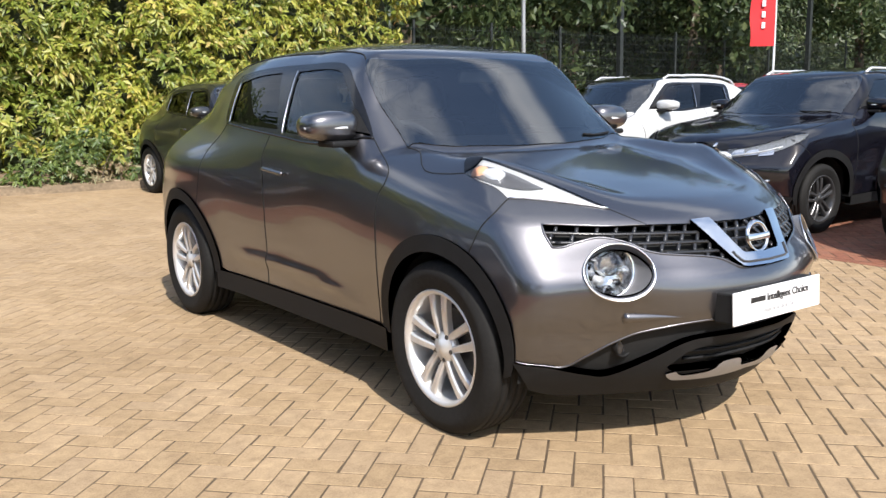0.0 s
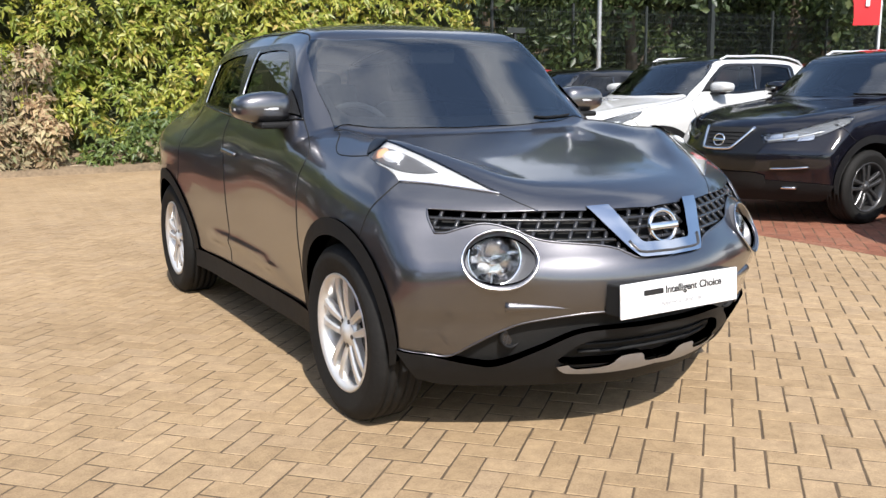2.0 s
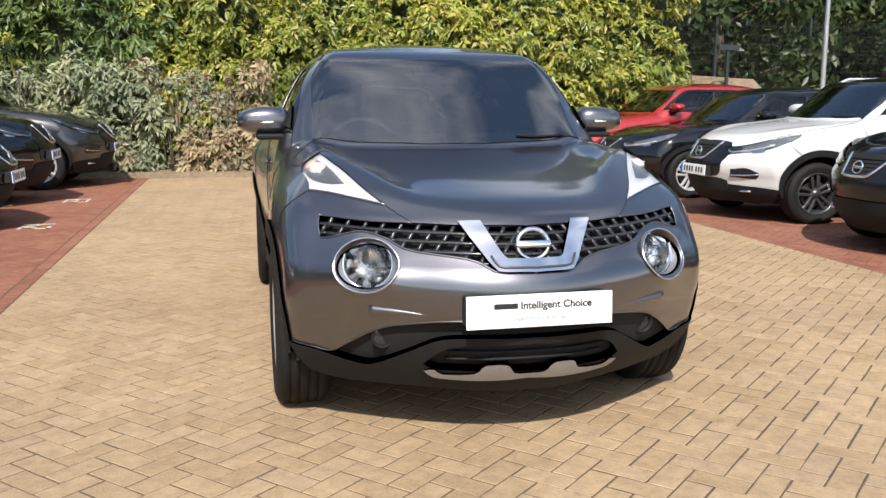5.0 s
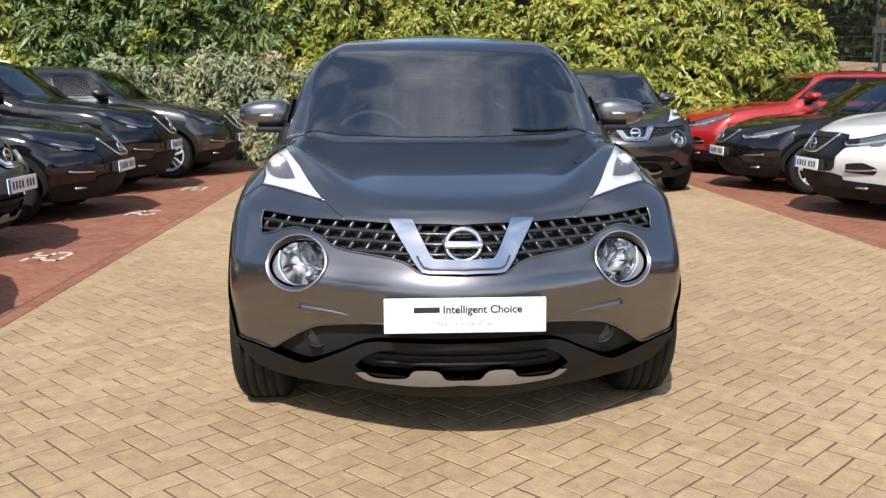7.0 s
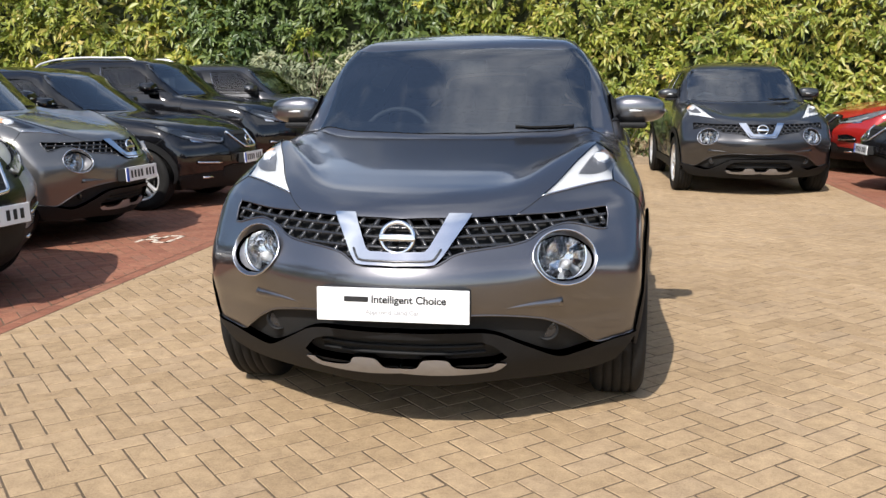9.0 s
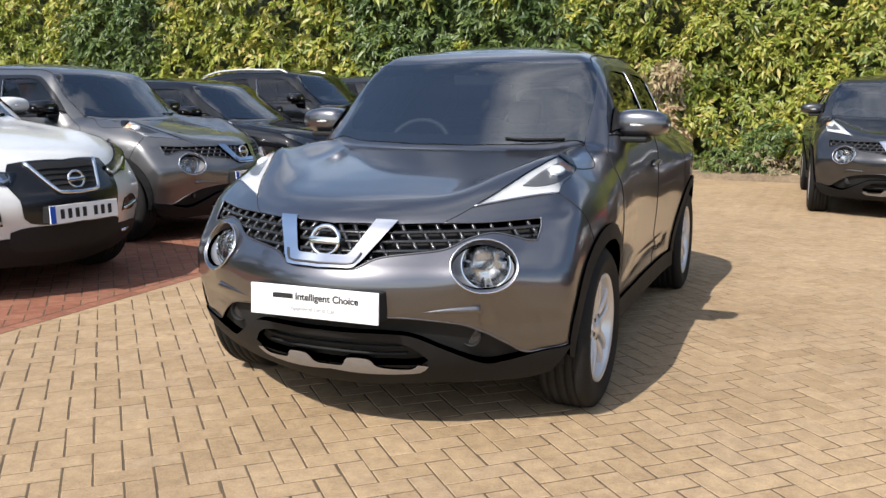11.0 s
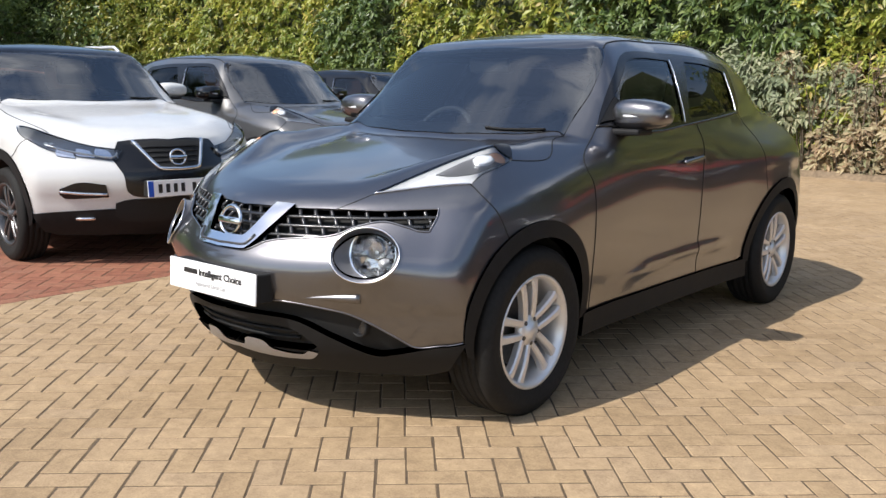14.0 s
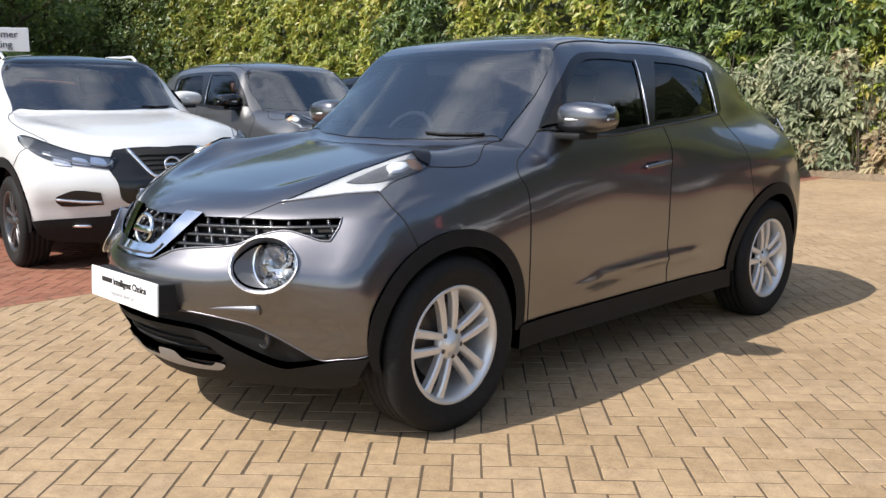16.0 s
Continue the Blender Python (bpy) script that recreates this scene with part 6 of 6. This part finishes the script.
# assumed trees, out of view, added to darken reflections in glass and paint
for k, (x, y) in enumerate([(-11.5, 18.0), (-7.0, 18.8), (-2.5, 17.6), (2.0, 18.2), (6.5, 17.0)]):
    tree((x, y), 7.4 + (k * 23 % 4) * .6, 3.0, 130 + k, LEAF_GREEN, "unseen leafy tree added behind the hedge for reflections", 560, .25)
for k, (x, y) in enumerate([(-16, -3.5), (-17, -8.5), (-15.5, -13.5)]):
    tree((x, y), 10.5 + k * .6, 3.4, 110 + k, LEAF_DARK, "tall leafy tree beside the yard", 520, .24)

far_face = lambda x: 19.8 + .02 * x
wood = tagged(new("hedge"), "dark dense woodland edge behind the fence", "hedge")
shade_sheet("hedge_shade", 6, 62, 12.5, .8, HEDGE_SHADE, far_face, wood, 3)
leaves("foliage", "dark leaves", hedge_face(6, 58, .2, 11.5, 15, 61, 0, .6, far_face), LEAF_DARK, .2, 10, 61, wood, .25)
copse_face = lambda x: 19.0 + .25 * (x + 15)
copse = tagged(new("hedge"), "dense green thicket on top of the grassed bank", "hedge")
shade_sheet("hedge_shade", -36, -14, 9, .8, HEDGE_SHADE, copse_face, copse, 8)
leaves("foliage", "green leaves", hedge_face(-36, -13, 1.0, 8.6, 14, 62, 0, .6, copse_face), LEAF_GREEN, .2, 10, 62, copse, .25)

# a wood closes the view over the grassed bank
ridge = tagged(new("hedge"), "olive-green wood along the top of the grassed bank", "hedge")
ridge_y = np.arange(-16, 19.1, .5)
ridge_z = np.arange(2.6, 9.6, .5)
ridge_v = [(-37.5 - .8 * lump(y, z, 6), y, z) for z in ridge_z for y in ridge_y]
n = len(ridge_y)
# dark sheet behind the wood's leaves, its colour imitating shade
part("hedge_shade", ridge_v, [(j * n + i, j * n + i + 1, (j + 1) * n + i + 1, (j + 1) * n + i) for j in range(len(ridge_z) - 1) for i in range(n - 1)], HEDGE_SHADE, ridge, smooth=True)
rr = random.Random(63)
ridge_spots = []
for _ in range(3200):
    y, z = rr.uniform(-16, 19), rr.uniform(2.7, 9.6)
    ridge_spots.append(((-36.9 + 1.4 * lump(y, z, 6) - abs(rr.gauss(0, .2)), y, z), (.75, rr.gauss(0, .25), .55)))
leaves("foliage", "olive-green leaves", ridge_spots, LEAF_GREEN, .24, 10, 63, ridge, .3)

# grass on the bank
gr = np.random.default_rng(5)
blades = []
for _ in range(9000):
    x, y = gr.uniform(-29, -17), gr.uniform(-8, 12)
    blades.append(((x, y, float(sheet_height(x, y)) - .01), (gr.normal(0, .25), gr.normal(0, .25), 1)))
tagged(leaves("lawn", "rough mown grass on the bank", blades, GRASS, .12, 6, 5, None, .12), category="grass")
LAWN_Y = (-30, -10, 0, 5, 8, 9, 10, 11, 12)
lawn_v = [(x, y, float(sheet_height(x, y)) + .006) for x in np.linspace(-40, -13, 28) for y in LAWN_Y]
lawn_f = [(i * 9 + j, (i + 1) * 9 + j, (i + 1) * 9 + j + 1, i * 9 + j + 1) for i in range(27) for j in range(8)]
tagged(part("ground_lawn", lawn_v, lawn_f, simple("turf", (.07, .11, .022), .95, 0, .4, 8, .03), smooth=True), "green turf of the bank", "grass", kind="structure")
# asphalt of the far car park behind the right-hand bays
tagged(part("road", *block(9.65, 40, -12, 13.5, -.03, .0045), ASPHALT), "dark asphalt drive behind the bays", "road", kind="structure")

# ---- fence, poles, signs ----
FENCE = "posts of the mesh fence"
fence = tagged(new("mesh_fence"), "dark green welded mesh fence on steel posts before the trees", "fence")
FX = [7.12 + 2.36 * k for k in range(12)]
for x in FX:
    e, h = (.07, 5.2) if min(abs(x - 16.56), abs(x - 26)) < .1 else (.03, 3.1)
    part("post", *block(x - e, x + e, 14.75, 14.75 + 2 * e, -.02, h, .006), DARK_STEEL, fence)
for a, b in zip(FX, FX[1:]):
    v, f = [], []
    for k in range(1, 34):
        x = a + (b - a) * k / 34
        v, f = join((v, f), block(x - .0025, x + .0025, 14.74, 14.745, .1, 3.0))
    for z in np.arange(.1, 3.01, .2):
        v, f = join((v, f), block(a, b, 14.735, 14.741, z - .003, z + .003))
    tagged(part("mesh_panel", v, f, DARK_STEEL, fence), kind="stuff")

pole = tagged(new("lamp_post"), "slim galvanised lamp post behind the parked cars", "lamp post")
part("shaft", *tube([(9.72, 11.25, z) for z in (-.02, 1, 2, 4, 6)], np.array([.05, .05, .045, .042, .04]), 12), GALV, pole, smooth=True)
part("lantern", *block(9.62, 9.82, 10.7, 11.3, 5.98, 6.08, .02), GALV, pole)
part("base_plate", *block(9.60, 9.84, 11.13, 11.37, -.02, .02, .004), GALV, pole)

flag = tagged(new("flag"), "tall red advertising flag with white lettering on a pale pole", "flag")
FLAG_X, FLAG_Y = 20.43, 12.5
part("flag_pole", *tube([(FLAG_X, FLAG_Y, z) for z in np.linspace(-.02, 6.2, 6)], .035, 8), SIGN_WHITE, flag, smooth=True)
v = [(FLAG_X - .03 - .56 * u, FLAG_Y - .02 + .42 * u + .03 * math.sin(5 * z + 3 * u) * u + d, z) for d in (0, .004) for z in np.linspace(2.61, 6.1, 16) for u in np.linspace(0, 1, 5)]
n = 80
f = [(k * 5 + j, k * 5 + j + 1, (k + 1) * 5 + j + 1, (k + 1) * 5 + j) for k in range(15) for j in range(4)]
f += [tuple(i + n for i in reversed(q)) for q in f]
part("flag_cloth", v, f, FLAG_RED, flag, smooth=True)
for k in range(9):
    z = 3.1 + .3 * k
    part("lettering_bar", *moved(block(-.05, .05, -.05, -.04, 0, .17 if k != 3 else .08), pose(FLAG_X - .31, FLAG_Y + .19, z, 0, 0, -36.9)), SIGN_WHITE, flag)

board = tagged(new("sign"), "small dark notice board on a dark post by the hedge", "sign")
part("sign_post", *block(7.92, 7.97, 11.6, 11.65, -.02, 2.25, .004), DARK_STEEL, board)
part("sign_face", *block(7.74, 8.16, 11.57, 11.595, 2.17, 2.27, .004), DARK_STEEL, board)

park_sign = tagged(new("sign"), "white customer parking sign with dark lettering on a post", "sign")
part("sign_post", *tube([(-10.47, 2.36, z) for z in (-.02, 1, 2.15)], .03, 8), GALV, park_sign, smooth=True)
face = part("sign_face", *block(-.42, .42, -.012, .012, -.165, .165, .006), SIGN_WHITE, park_sign)
face.matrix_basis = pose(-10.424, 2.314, 2.0, 0, 0, 65)
for text, z in (("Customer", .03), ("Parking", -.11)):
    cu = bpy.data.curves.new("words", "FONT")
    cu.body, cu.size, cu.align_x, cu.extrude = text, .135, "CENTER", .002
    tmp = new("words", cu)
    me = bpy.data.meshes.new_from_object(tmp.evaluated_get(bpy.context.evaluated_depsgraph_get()))
    bpy.data.objects.remove(tmp)
    me.materials.clear()
    me.materials.append(INK)
    w = new("sign_lettering", me)
    w.parent = park_sign
    w.matrix_basis = pose(-10.424, 2.314, 2.0, 0, 0, 65) @ pose(0, -.0145, z, 90)

# bay numbers painted on the red blocks
def digit_strokes(d):
    seg = {"a": (0, 1, 1, 1), "b": (1, 1, 1, .5), "c": (1, .5, 1, 0), "d": (0, 0, 1, 0), "e": (0, .5, 0, 0), "f": (0, 1, 0, .5), "g": (0, .5, 1, .5)}
    return [seg[k] for k in {"2": "abged", "1": "bc", "3": "abgcd", "4": "fgbc", "5": "afgcd"}[d]]


for k, (y, text) in enumerate(((3.25, "25"), (5.75, "24"), (8.1, "23"))):
    mark = tagged(new("bay_number"), "worn pale bay number painted on red blocks", "road marking", "bay numbers")
    mark.matrix_basis = pose(-2.82, y, .0042, 0, 0, 90)
    for j, ch in enumerate(text):
        v, f = [], []
        for x0, y0, x1, y1 in digit_strokes(ch):
            ax, ay, bx, by = -.17 + j * .2 + x0 * .12, y0 * .26, -.17 + j * .2 + x1 * .12, y1 * .26
            e = .017
            v, f = join((v, f), block(min(ax, bx) - e, max(ax, bx) + e, min(ay, by) - e, max(ay, by) + e, 0, .002))
        part("painted_digit", v, f, LINE_PAINT, mark)
